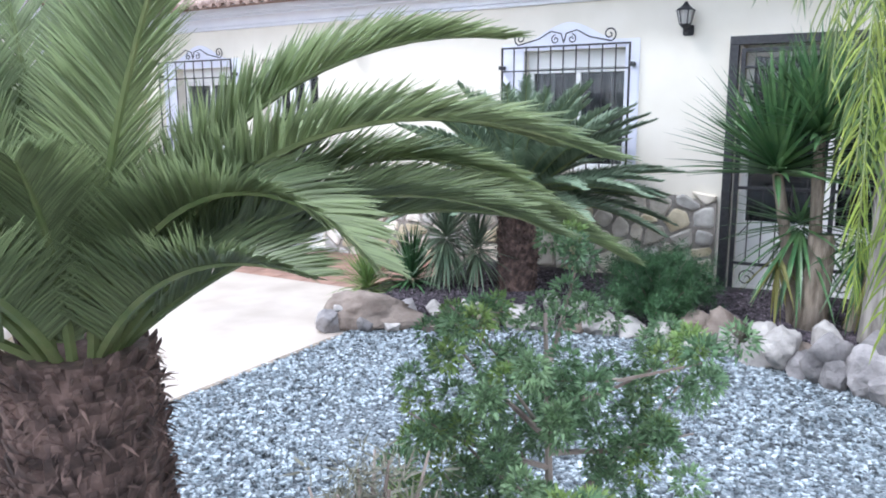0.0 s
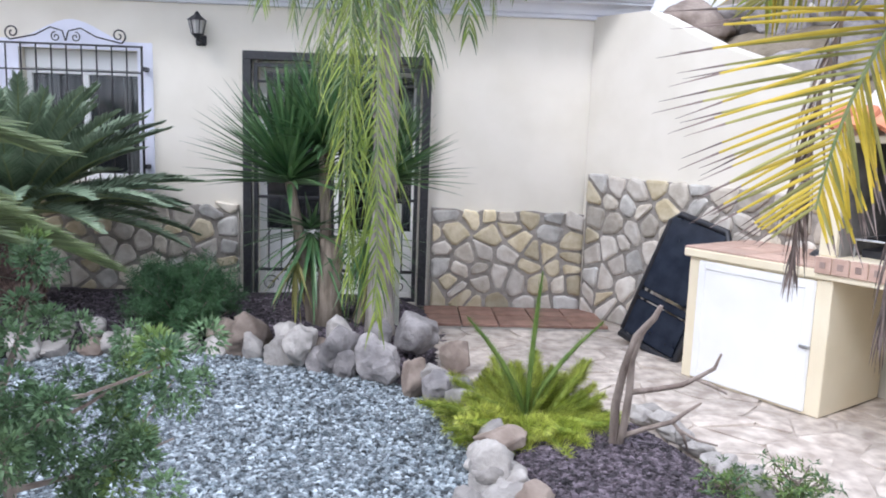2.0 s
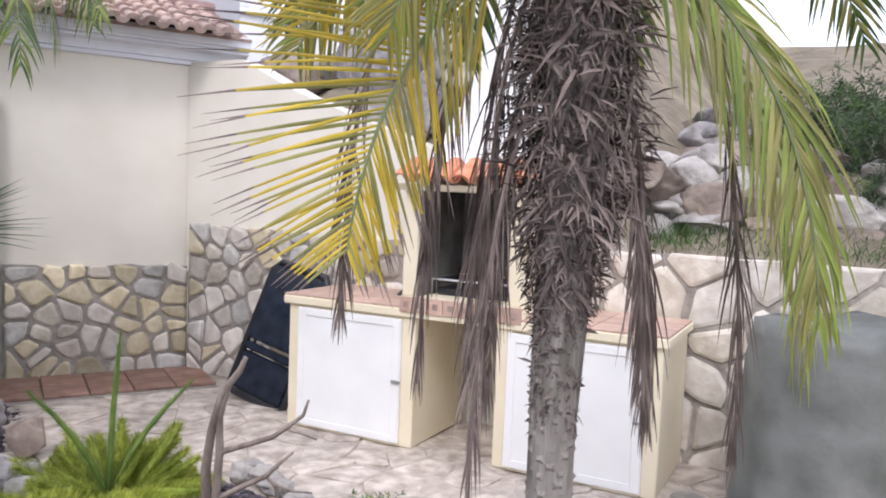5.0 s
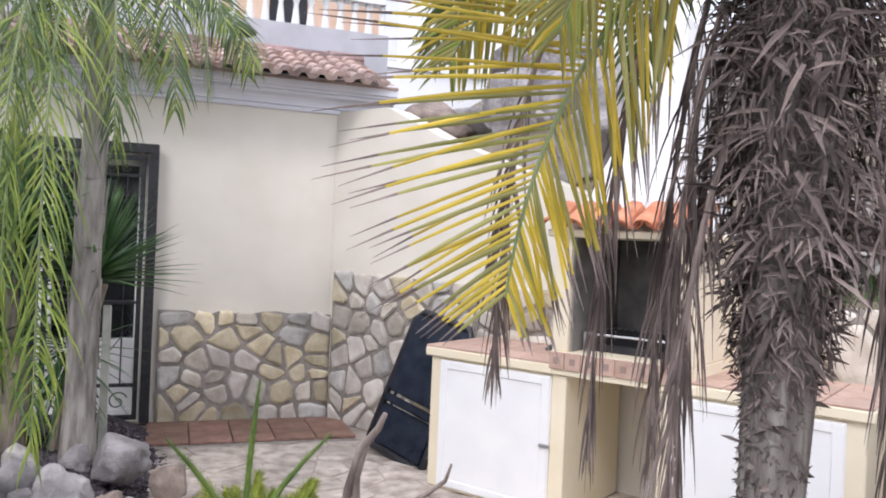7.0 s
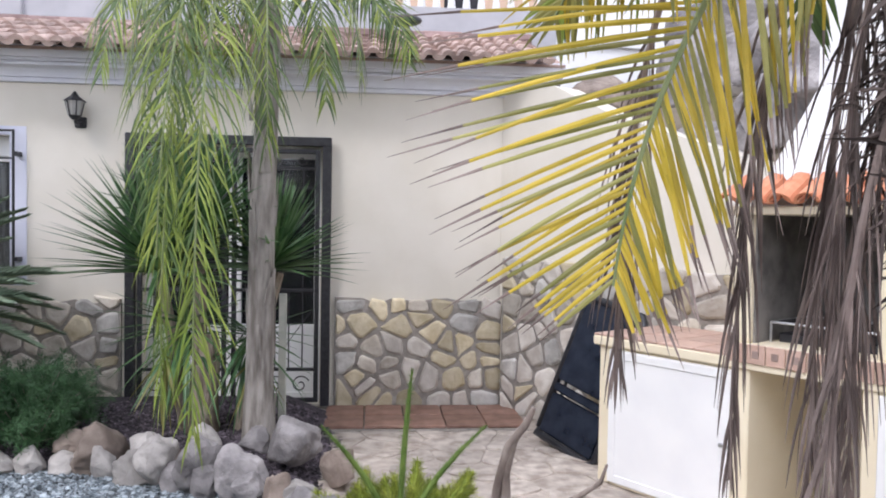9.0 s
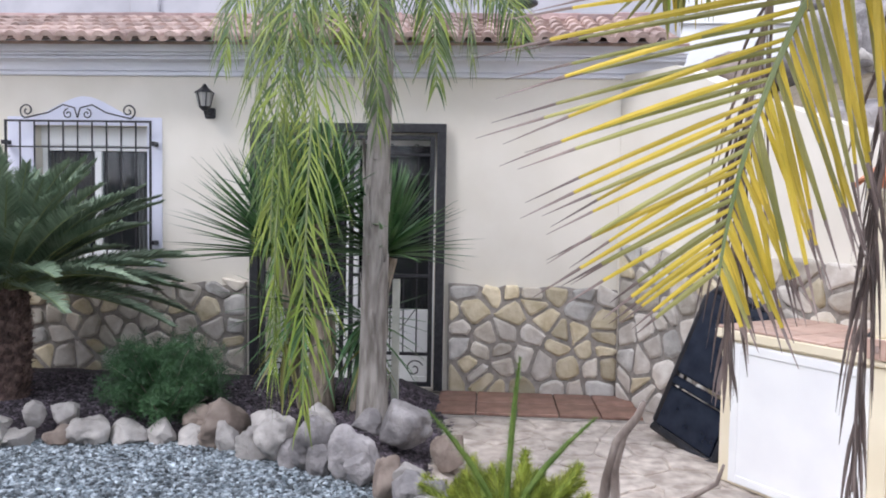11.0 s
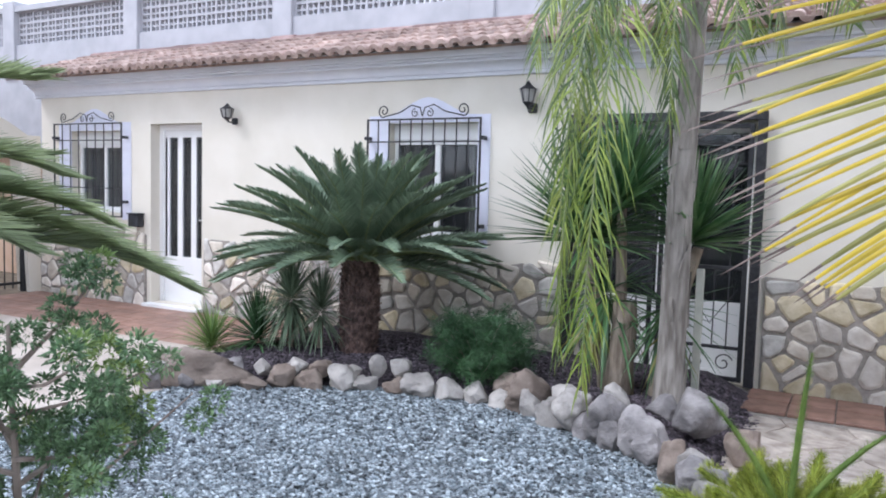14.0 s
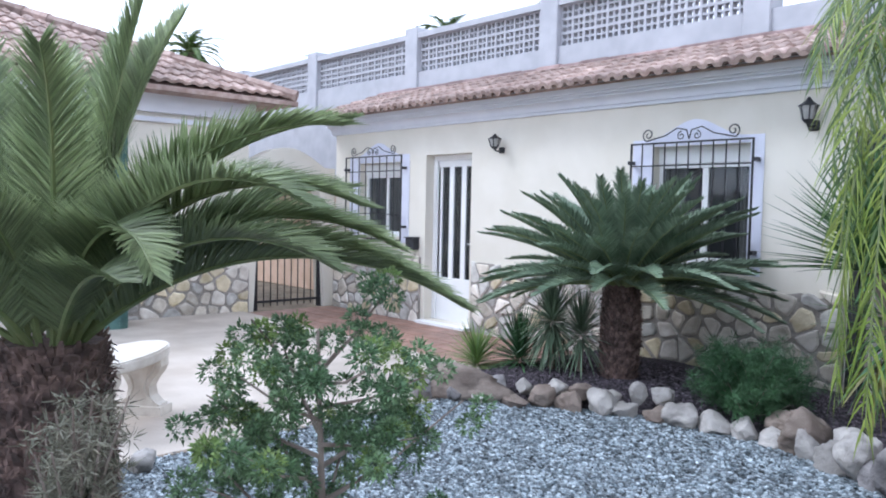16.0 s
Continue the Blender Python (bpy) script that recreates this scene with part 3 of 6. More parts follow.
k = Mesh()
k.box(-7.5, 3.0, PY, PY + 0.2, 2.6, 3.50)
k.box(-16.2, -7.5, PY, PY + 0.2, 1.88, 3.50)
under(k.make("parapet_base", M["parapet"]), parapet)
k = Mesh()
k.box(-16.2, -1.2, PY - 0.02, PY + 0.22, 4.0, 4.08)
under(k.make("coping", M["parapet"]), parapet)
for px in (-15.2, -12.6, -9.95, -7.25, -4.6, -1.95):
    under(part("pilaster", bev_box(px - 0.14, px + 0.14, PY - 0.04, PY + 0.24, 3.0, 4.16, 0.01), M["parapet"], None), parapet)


def screen_block():
    """A 0.25 m block: a rim and a cross of curved bars with holes between."""
    s = Mesh()
    w, d = 0.245, 0.10
    s.box(0, w, 0, d, 0, 0.022), s.box(0, w, 0, d, w - 0.022, w)
    s.box(0, 0.022, 0, d, 0.022, w - 0.022), s.box(w - 0.022, w, 0, d, 0.022, w - 0.022)
    c = w / 2
    s.box(c - 0.014, c + 0.014, 0.01, d - 0.01, 0.022, w - 0.022)
    s.box(0.022, c - 0.014, 0.01, d - 0.01, c - 0.014, c + 0.014), s.box(c + 0.014, w - 0.022, 0.01, d - 0.01, c - 0.014, c + 0.014)
    for sx in (0.022, c + 0.014):
        for sz in (0.022, c + 0.014):
            q = c - 0.036
            s.add([(sx, 0.02, sz), (sx + 0.03, 0.02, sz), (sx, 0.02, sz + 0.03), (sx, d - 0.02, sz), (sx + 0.03, d - 0.02, sz), (sx, d - 0.02, sz + 0.03)],
                  [(0, 1, 2), (3, 5, 4), (1, 4, 5, 2)])
            s.add([(sx + q, 0.02, sz + q), (sx + q - 0.03, 0.02, sz + q), (sx + q, 0.02, sz + q - 0.03), (sx + q, d - 0.02, sz + q), (sx + q - 0.03, d - 0.02, sz + q), (sx + q, d - 0.02, sz + q - 0.03)],
                  [(0, 1, 2), (3, 5, 4), (1, 4, 5, 2)])
    return s


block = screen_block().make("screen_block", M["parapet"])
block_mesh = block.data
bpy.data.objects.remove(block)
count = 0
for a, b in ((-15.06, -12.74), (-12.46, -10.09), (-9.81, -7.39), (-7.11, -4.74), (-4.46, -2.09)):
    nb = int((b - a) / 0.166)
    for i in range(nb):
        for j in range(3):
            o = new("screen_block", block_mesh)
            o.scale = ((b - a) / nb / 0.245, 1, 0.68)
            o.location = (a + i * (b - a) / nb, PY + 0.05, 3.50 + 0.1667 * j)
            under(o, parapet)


# ---- stone cladding ----
STONES = ("stone", "stone", "stone_cream", "stone_grey", "stone_ochre")


def cladding(name, place, x0, x1, z0, z1, seed, size=0.158, label="", wavy=0.05, weights=STONES, aspect=1.25):
    """A mortar bed with crazy stones set into it."""
    g = random.Random(seed)
    k = Mesh()
    top = [z1 + wavy * noise.noise(Vector((i * 0.9 + seed, 0.3, 0))) for i in range(int((x1 - x0) / 0.12) + 2)]
    n = len(top)
    xs = [x0 + (x1 - x0) * i / (n - 1) for i in range(n)]
    vs = []
    for x, t in zip(xs, top):
        vs += [place(x, z0, 0.0), place(x, t, 0.0), place(x, z0, 0.032), place(x, t, 0.026)]
    fs = []
    for i in range(n - 1):
        a, b = i * 4, i * 4 + 4
        fs += [(a + 2, b + 2, b + 3, a + 3), (a + 3, b + 3, b + 1, a + 1), (a + 2, a, b, b + 2)]
    fs += [(0, 2, 3, 1), (4 * n - 4, 4 * n - 3, 4 * n - 1, 4 * n - 2)]
    k.add(vs, fs)
    base = k.make(name, M["mortar"])
    tagged(base, label or "rubble stone base with grey mortar joints", "stone cladding", kind="structure")
    for poly in crazy_cells(g, x0 + 0.01, x1 - 0.01, z0, z1 + 0.01, size, 0.023, aspect):
        poly = round_cell(g, poly, 0.26, 0.007)
        poly = [(px, pz + wavy * noise.noise(Vector((px * 7.5 + seed, 0.3, 0))) * max(0.0, (pz - z0) / (z1 - z0) - 0.6) * 2.5) for px, pz in poly]
        slab_stone("stone", g, poly, place, g.uniform(0.040, 0.056), M[g.choice(weights)], base)
    return base


on_house = lambda x, z, d: Vector((x, Y - d, z))
cladding("cladding_a", on_house, -7.82, -5.86, -0.02, 0.86, 11)
cladding("cladding_b", on_house, -4.90, -0.66, -0.02, 0.84, 12)
cladding("cladding_c", on_house, 1.00, 2.36, -0.02, 0.87, 13, weights=("stone_grey", "stone_cream", "stone", "stone_ochre", "stone_ochre"))

# ---- garden wall beside the barbecue ----
C2, U2, N2 = Vector((2.45, 6.62, 0)), Vector((0.544, -0.839, 0)), Vector((0.839, 0.544, 0))
BQ = Matrix((( U2.x, N2.x, 0, C2.x), (U2.y, N2.y, 0, C2.y), (0, 0, 1, 0), (0, 0, 0, 1)))
k = Mesh()
prof = [(-0.2, 2.55), (0.36, 2.55), (0.92, 2.28), (1.45, 2.09), (2.1, 1.86), (2.9, 1.62), (3.2, 1.22), (6.5, 1.22)]
n = len(prof)
vs = []
for u, z in prof:
    vs += [BQ @ Vector((u, 0.0, -0.05)), BQ @ Vector((u, 0.0, z)), BQ @ Vector((u, 0.28, -0.05)), BQ @ Vector((u, 0.28, z))]
fs = []
for i in range(n - 1):
    a, b = 4 * i, 4 * i + 4
    fs += [(a, b, b + 1, a + 1), (a + 1, b + 1, b + 3, a + 3), (a + 3, b + 3, b + 2, a + 2)]
fs += [(0, 1, 3, 2), (4 * n - 4, 4 * n - 2, 4 * n - 1, 4 * n - 3)]
k.add(vs, fs)
tagged(k.make("wall_garden", M["plaster"]), "cream plastered garden wall that steps down with the slope", "wall", kind="structure")
on_garden = lambda u, z, d: BQ @ Vector((u, -d, z))
cladding("cladding_d", on_garden, -0.14, 2.33, -0.02, 1.21, 14, weights=("stone_grey", "stone_cream", "stone_cream", "stone", "stone_ochre"), wavy=0.03)
cladding("cladding_e", on_garden, 3.14, 6.4, -0.02, 1.24, 15, size=0.19, weights=("stone_cream", "stone_cream", "stone"), wavy=0.03, aspect=1.9)

# ---- floors of the walks ----
k = Mesh()
k.box(-7.8, 2.45, 6.05, 6.79, -0.1, -0.004)
k.box(-7.8, -3.4, 5.35, 6.05, -0.1, -0.004)
walk_base = tagged(k.make("walkway", M["mortar"]), "terracotta tiled walkway along the house", "walkway", kind="structure")
tile_me = None
for x0, x1, y0, y1 in ((0.95, 2.45, 6.10, 6.74), (-7.8, -3.4, 5.36, 6.74), (-3.4, -3.0, 5.9, 6.74)):
    nx, ny = max(1, round((x1 - x0) / 0.33)), max(1, round((y1 - y0) / 0.33))
    for i in range(nx):
        for j in range(ny):
            if tile_me is None:
                o = part("floor_tile", bev_box(-0.16, 0.16, -0.16, 0.16, -0.012, 0.012, 0.004), M["terra"], walk_base)
                tile_me = o.data
            else:
                o = new("floor_tile", tile_me)
                o.parent = walk_base
            o.scale = ((x1 - x0) / nx / 0.33, (y1 - y0) / ny / 0.33, 1)
            o.location = (x0 + (i + 0.5) * (x1 - x0) / nx, y0 + (j + 0.5) * (y1 - y0) / ny, 0.010)

g = random.Random(21)
on_floor = lambda x, y, d: Vector((x, y, -0.012 + d))
for poly in crazy_cells(g, 1.0, 4.9, 1.2, 6.05, 0.25, 0.012, 1.25):
    cx, cy = sum(p[0] for p in poly) / len(poly), sum(p[1] for p in poly) / len(poly)
    q = BQ.inverted() @ Vector((cx, cy, 0))
    if q.y > -0.1 or (cy < 4.5 and cx < lava_span(cy)[1] - 0.35):
        continue
    slab_stone("flagstone", g, round_cell(g, poly), on_floor, g.uniform(0.006, 0.009), M["flag"], PATIO)


# ---- windows, doors and ironwork ----
def spiral(cx, cz, r, turns, start, sense=1, n=26, y=0.0):
    return [(cx + r * (1 - 0.82 * i / n) * math.cos(start + sense * turns * 2 * math.pi * i / n), y,
             cz + r * (1 - 0.82 * i / n) * math.sin(start + sense * turns * 2 * math.pi * i / n)) for i in range(n + 1)]


def iron_grille(x0, x1, z0, z1, bars, label):
    """A window grille on stand-offs with a scrolled top, standing proud of the wall."""
    g = thing("window_grille", ((x0 + x1) / 2, 6.72, z0), label, "window grille", "iron window grilles")
    w, h = x1 - x0, z1 - z0
    for a, b, c, d in ((-w / 2, w / 2, 0, 0.016), (-w / 2, w / 2, h - 0.016, h), (-w / 2, w / 2, h * 0.3, h * 0.3 + 0.012), (-w / 2, w / 2, h * 0.81, h * 0.81 + 0.012)):
        part("rail", bev_box(a, b, -0.008, 0.008, c, d, 0.002), M["iron"], g)
    for i in range(bars):
        x = -w / 2 + w * i / (bars - 1)
        r = 0.011 if i in (0, bars - 1) else 0.007
        k = Mesh()
        k.tube([(x, 0, 0), (x, 0, h)], r, 6)
        k.make("bar", M["iron"], g)
    for sx in (-1, 1):
        for z in (0.15 * h, 0.83 * h):
            part("bracket", bev_box(min(sx * w / 2, sx * (w / 2 + 0.035)), max(sx * w / 2, sx * (w / 2 + 0.035)), -0.012, 0.08, z, z + 0.035, 0.003), M["iron"], g)
    for sx in (-1, 1):
        k = Mesh()
        c = sx * w * 0.35
        k.tube(spiral(c, h + 0.075, 0.062, 1.4, math.pi * (0.0 if sx > 0 else 1.0) - sx * 1.2, sx), 0.0065, 5)
        k.tube([(c + sx * 0.02, 0, h + 0.015), (sx * w * 0.20, 0, h + 0.06), (sx * w * 0.10, 0, h + 0.125), (sx * w * 0.02, 0, h + 0.10), (0, 0, h + 0.02)], 0.0065, 5)
        k.tube(spiral(sx * w * 0.065, h + 0.05, 0.042, 1.3, math.pi * 0.5, -sx), 0.0055, 5)
        k.make("scroll", M["iron"], g, smooth=True)
    return g


def sliding_window(x0, x1, z0, z1, name, label):
    w = thing(name, ((x0 + x1) / 2, Y + 0.12, z0), label, "window", kind="structure")
    hw, h = (x1 - x0) / 2, z1 - z0
    box = 0.16
    part("shutter_box", bev_box(-hw, hw, -0.02, 0.06, h - box, h, 0.006), M["white"], w)
    part("window_sill", bev_box(-hw, hw, -0.10, 0.06, 0, 0.025, 0.004), M["white"], w)
    for a, b in ((-hw, -hw + 0.045), (hw - 0.045, hw)):
        part("window_frame", bev_box(a, b, 0, 0.06, 0.025, h - box, 0.004), M["white"], w)
    part("window_frame", bev_box(-hw + 0.045, hw - 0.045, 0, 0.06, 0.025, 0.065, 0.004), M["white"], w)
    part("window_frame", bev_box(-hw + 0.045, hw - 0.045, 0, 0.06, h - box - 0.04, h - box, 0.004), M["white"], w)
    part("window_frame", bev_box(-0.03, 0.03, 0.004, 0.055, 0.065, h - box - 0.04, 0.004), M["white"], w)
    for a, b in ((-hw + 0.045, -0.03), (0.03, hw - 0.045)):
        k = Mesh()
        k.box(a, b, 0.026, 0.034, 0.065, h - box - 0.04)
        p = k.make("pane", M["glass"], w)
        p.visible_shadow = False
    for sx in (-1, 1):
        k = Mesh()
        n = 14
        vs = []
        for i in range(n + 1):
            x = sx * (hw - 0.05 - 0.30 * hw * i / n)
            vs += [(x, 0.13 + 0.014 * math.sin(i * 1.9), 0.05), (x * (0.93 if i > n - 4 else 1), 0.13 + 0.014 * math.sin(i * 1.9), h - box)]
        k.add(vs, [(2 * i, 2 * i + 2, 2 * i + 3, 2 * i + 1) for i in range(n)])
        k.make("curtain", M["curtain"], w)
    return w


sliding_window(-7.22, -6.28, 1.10, 2.10, "window_1", "white sliding window behind an iron grille")
sliding_window(-2.47, -1.50, 1.02, 2.12, "window_2", "white sliding window with net curtains")
iron_grille(-7.45, -6.20, 1.05, 2.19, 9, "black wrought-iron grille with scrolled top over the small window")
iron_grille(-2.66, -1.44, 0.97, 2.155, 11, "black wrought-iron grille with scrolled top over the garden window")



def painted_surround(x0, x1, z0, z1, hole, label):
    """A thin painted band round a window, with a low arch over it."""
    a, b, c, d = hole
    k = Mesh()
    k.box(x0, a, Y - 0.006, Y + 0.002, z0, d)
    k.box(b, x1, Y - 0.006, Y + 0.002, z0, d)
    n = 24
    vs = []
    for i in range(n + 1):
        u = i / n
        hump = max(0.0, 1 - abs(u - 0.5) / 0.36)
        z = z1 + 0.17 * (hump * hump * (3 - 2 * hump))
        x = x0 + (x1 - x0) * u
        vs += [(x, Y - 0.006, d), (x, Y - 0.006, z), (x, Y + 0.002, z)]
    k.add(vs, [(3 * i, 3 * i + 3, 3 * i + 4, 3 * i + 1) for i in range(n)] + [(3 * i + 1, 3 * i + 4, 3 * i + 5, 3 * i + 2) for i in range(n)])
    tagged(k.make("trim", M["surround"]), label, "window surround", kind="structure")


painted_surround(-2.69, -1.375, 0.96, 2.19, HOLES[2], "lilac-white painted surround with a low arch round the garden window")
painted_surround(-7.46, -6.12, 1.02, 2.20, HOLES[0], "lilac-white painted surround with a low arch round the small window")

# front door
fd = thing("door_1", (-5.375, Y + 0.14, 0.06), "white front door with three dark glass strips", "door", kind="structure")
for a, b, c, d in ((-0.415, -0.35, 0, 2.11), (0.35, 0.415, 0, 2.11), (-0.35, 0.35, 2.04, 2.11)):
    part("door_frame", bev_box(a, b, -0.01, 0.07, c, d, 0.005), M["white"], fd)
part("door_leaf", bev_box(-0.35, 0.35, 0.012, 0.055, 0.0, 0.55, 0.004), M["white"], fd)
part("door_leaf", bev_box(-0.35, 0.35, 0.012, 0.055, 1.96, 2.04, 0.004), M["white"], fd)
for x in (-0.30, -0.095, 0.125, 0.31):
    part("door_stile", bev_box(x - 0.04 if x < 0.3 else 0.31, x + 0.04 if x > -0.3 else -0.27, 0.012, 0.055, 0.55, 1.96, 0.004), M["white"], fd)
part("door_stile", bev_box(-0.35, -0.30, 0.012, 0.055, 0.55, 1.96, 0.004), M["white"], fd)
for a, b in ((-0.27, -0.135), (-0.055, 0.085), (0.165, 0.31)):
    k = Mesh()
    k.box(a, b, 0.03, 0.038, 0.55, 1.96)
    k.make("pane", M["glass"], fd)
k = Mesh()
k.tube([(0.335, -0.03, 1.0), (0.25, -0.03, 1.0)], 0.009, 6)
k.tube([(0.33, 0.012, 1.0), (0.33, -0.03, 1.0)], 0.012, 6)
k.make("door_handle", M["steel"], fd)
step = thing("door_step", (-5.375, Y - 0.1, 0), "small stone-faced step below the front door", "step", kind="structure")
part("step_slab", bev_box(-0.45, 0.45, -0.02, 0.24, 0.012, 0.056, 0.006), M["white"], step)

# patio door with iron security gate
pd = thing("door_2", (0.18, Y + 0.16, 0.02), "white sliding patio door with dark glass", "door", kind="structure")
for a, b, c, d in ((-0.70, -0.64, 0, 2.08), (0.64, 0.70, 0, 2.08), (-0.64, 0.64, 1.98, 2.08), (-0.64, 0.64, 0, 0.06), (-0.05, 0.05, 0.06, 1.98)):
    part("door_frame", bev_box(a, b, 0, 0.07, c, d, 0.005), M["white"], pd)
for a, b in ((-0.64, -0.05), (0.05, 0.64)):
    part("door_panel", bev_box(a, b, 0.015, 0.05, 0.06, 0.62, 0.004), M["white"], pd)
    k = Mesh()
    k.box(a, b, 0.03, 0.038, 0.62, 1.98)
    k.make("pane", M["glass"], pd)

gate = thing("security_gate", (0.175, 6.735, 0.0), "black wrought-iron double security gate over the patio door", "iron gate")
for a, b, c, d in ((-0.79, -0.72, 0.02, 2.085), (0.72, 0.79, 0.02, 2.085), (-0.79, 0.79, 2.085, 2.155)):
    part("outer_frame", bev_box(a, b, -0.03, 0.03, c, d, 0.004), M["iron"], gate)
for s0 in (-0.70, 0.02):
    x0, x1 = s0, s0 + 0.68
    for a, b, c, d in ((x0, x0 + 0.035, 0.05, 2.06), (x1 - 0.035, x1, 0.05, 2.06), (x0 + 0.035, x1 - 0.035, 0.05, 0.085), (x0 + 0.035, x1 - 0.035, 2.025, 2.06),
                       (x0 + 0.035, x1 - 0.035, 0.30, 0.325), (x0 + 0.035, x1 - 0.035, 0.93, 0.955), (x0 + 0.035, x1 - 0.035, 1.90, 1.92)):
        part("leaf_frame", bev_box(a, b, -0.015, 0.015, c, d, 0.003), M["iron"], gate)
    for i in range(1, 6):
        x = x0 + 0.02 + (x1 - x0 - 0.04) * i / 6
        k = Mesh()
        k.tube([(x, 0, 0.32), (x, 0, 0.94)], 0.006, 5)
        if i in (1, 5):
            k.tube([(x, 0, 0.94), (x, 0, 1.91)], 0.006, 5)
        k.make("bar", M["iron"], gate)
    for i in range(3):
        cx = x0 + 0.14 + i * 0.20
        for zz, rr, sn in ((0.19, 0.075, 1), (1.97, 0.04, -1)):
            k = Mesh()
            k.tube(spiral(cx, zz, rr, 1.3, 0.4, sn), 0.0055, 5)
            k.make("scroll", M["iron"], gate)
    k = Mesh()
    k.tube([(x0 + 0.06, 0, 0.55), (x0 + 0.24, 0, 0.78), (x0 + 0.42, 0, 0.50), (x0 + 0.62, 0, 0.78)], 0.005, 5)
    k.make("wave_bar", M["iron"], gate)
    for z in (1.25, 1.55, 1.75):
        part("ladder_bar", bev_box(x1 - 0.16 if s0 > -0.5 else x0 + 0.035, x1 - 0.035 if s0 > -0.5 else x0 + 0.16, -0.006, 0.006, z, z + 0.012, 0), M["iron"], gate)


def wall_lantern():
    l = thing("wall_lantern", (0, 0, 0), "black hexagonal wall lantern with frosted glass", "wall lamp", "wall lanterns on the house")
    bm = bmesh.new()
    bmesh.ops.create_cone(bm, cap_ends=True, segments=6, radius1=0.085, radius2=0.03, depth=0.05, matrix=Matrix.Translation((0, -0.13, 0.225)))
    bmesh.ops.create_cone(bm, cap_ends=True, segments=6, radius1=0.03, radius2=0.008, depth=0.04, matrix=Matrix.Translation((0, -0.13, 0.27)))
    part("cap", bm, M["iron"], l)
    bm = bmesh.new()
    bmesh.ops.create_cone(bm, cap_ends=True, segments=6, radius1=0.045, radius2=0.070, depth=0.13, matrix=Matrix.Translation((0, -0.13, 0.135)))
    part("glass", bm, M["lantern"], l)
    k = Mesh()
    for i in range(6):
        a = math.pi / 3 * i
        k.tube([(0.046 * math.cos(a), -0.13 + 0.046 * math.sin(a), 0.07), (0.072 * math.cos(a), -0.13 + 0.072 * math.sin(a), 0.20)], 0.005, 4)
    k.make("cage", M["iron"], l)
    bm = bmesh.new()
    bmesh.ops.create_cone(bm, cap_ends=True, segments=10, radius1=0.02, radius2=0.05, depth=0.04, matrix=Matrix.Translation((0, -0.13, 0.05)))
    part("cup", bm, M["iron"], l)
    k = Mesh()
    k.tube([(0, -0.13, 0.04), (0, -0.11, 0.005), (0, -0.06, 0.0), (0, -0.01, 0.02)], 0.014, 6)
    k.make("arm", M["iron"], l)
    part("wall_plate", bev_box(-0.045, 0.045, -0.02, 0.0, -0.03, 0.075, 0.012), M["iron"], l)
    return l


lamp = wall_lantern()
SQUAT = Matrix.Diagonal((1.0, 1.0, 0.82, 1.0))
lamp.matrix_world = pose(-0.97, Y, 2.21) @ SQUAT
copy_thing(lamp, pose(-4.46, Y, 2.16) @ SQUAT)

mb = thing("mailbox", (-5.97, Y, 0.95), "small black metal letter box on the house wall", "letter box")
part("box_body", bev_box(-0.09, 0.07, -0.11, 0.0, 0.0, 0.15, 0.01), M["black"], mb)
part("flap", bev_box(-0.10, 0.08, -0.125, 0.0, 0.15, 0.165, 0.004), M["black"], mb)

# ---- the wing on the far side of the terrace ----
wing = thing("side_house", (-7.95, 2.0, 0), "cream single-storey house with a hipped clay tile roof", "house")
WX = -7.95


def wing_part(k, name, m):
    return under(k.make(name, m), wing)


k = Mesh()
k.box(WX - 6, WX, -4.0, 5.45, -0.05, 2.95)
wing_part(k, "house_wall", M["plaster"])
k = Mesh()
k.box(WX, WX + 0.10, -4.0, 5.5, 2.62, 2.92)
k.box(WX, WX + 0.06, -4.0, 5.48, 2.50, 2.56)
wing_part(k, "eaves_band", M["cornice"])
slope2 = math.atan2(1.3, 3.2)
wm = Matrix.Translation((WX + 0.45, 0, 2.93)) @ Matrix.Rotation(radians(90), 4, "Z") @ Matrix.Rotation(slope2, 4, "X")
f = Mesh()
g = random.Random(5)
vs, fs = tile_shape(0.40, 0.066, 0.85, closed=True)
vs = [(a, b, c * 0.75) for a, b, c in vs]
for j in range(9):
    for i in range(57):
        y = -3.9 + i * 0.174
        if y > 5.75 - j * 0.34:
            continue
        for dx, rot in ((0, 0), (0.087, math.pi)):
            mm = wm @ Matrix.Translation((y + dx, j * 0.34, 0.03 if rot == 0 else 0.045)) @ Matrix.Rotation(rot, 4, "Y") @ Matrix.Rotation(g.uniform(-0.02, 0.02) - (0.05 if rot == 0 else 0), 4, "X")
            f.add([mm @ Vector(p) for p in vs], fs)
wing_part(f, "roof_tiles", M["rooftile"])
k = Mesh()
e0, e1 = WX + 0.45, WX - 2.75
k.add([(e0, -4.2, 2.90), (e0, 5.95, 2.90), (e1, 2.75, 4.2), (e1, -4.2, 4.2), (WX - 6.3, 5.95, 2.90)], [(0, 1, 2, 3), (1, 4, 2)])
k.add([(e0, -4.2, 2.84), (e0, 5.95, 2.84), (WX - 6.3, 5.95, 2.84), (WX - 6.3, -4.2, 2.84)], [(0, 3, 2, 1)])
k.box(e0 - 0.02, e0, -4.2, 5.95, 2.84, 2.90)
wing_part(k, "roof_deck", M["rooftile"])
f = Mesh()
hip = [Vector((e0, 5.92, 2.97)), Vector((e1, 2.75, 4.28))]
for i in range(14):
    p = hip[0].lerp(hip[1], i / 13)
    f.tube([p, p + (hip[1] - hip[0]).normalized() * 0.36], [0.09, 0.075], 7)
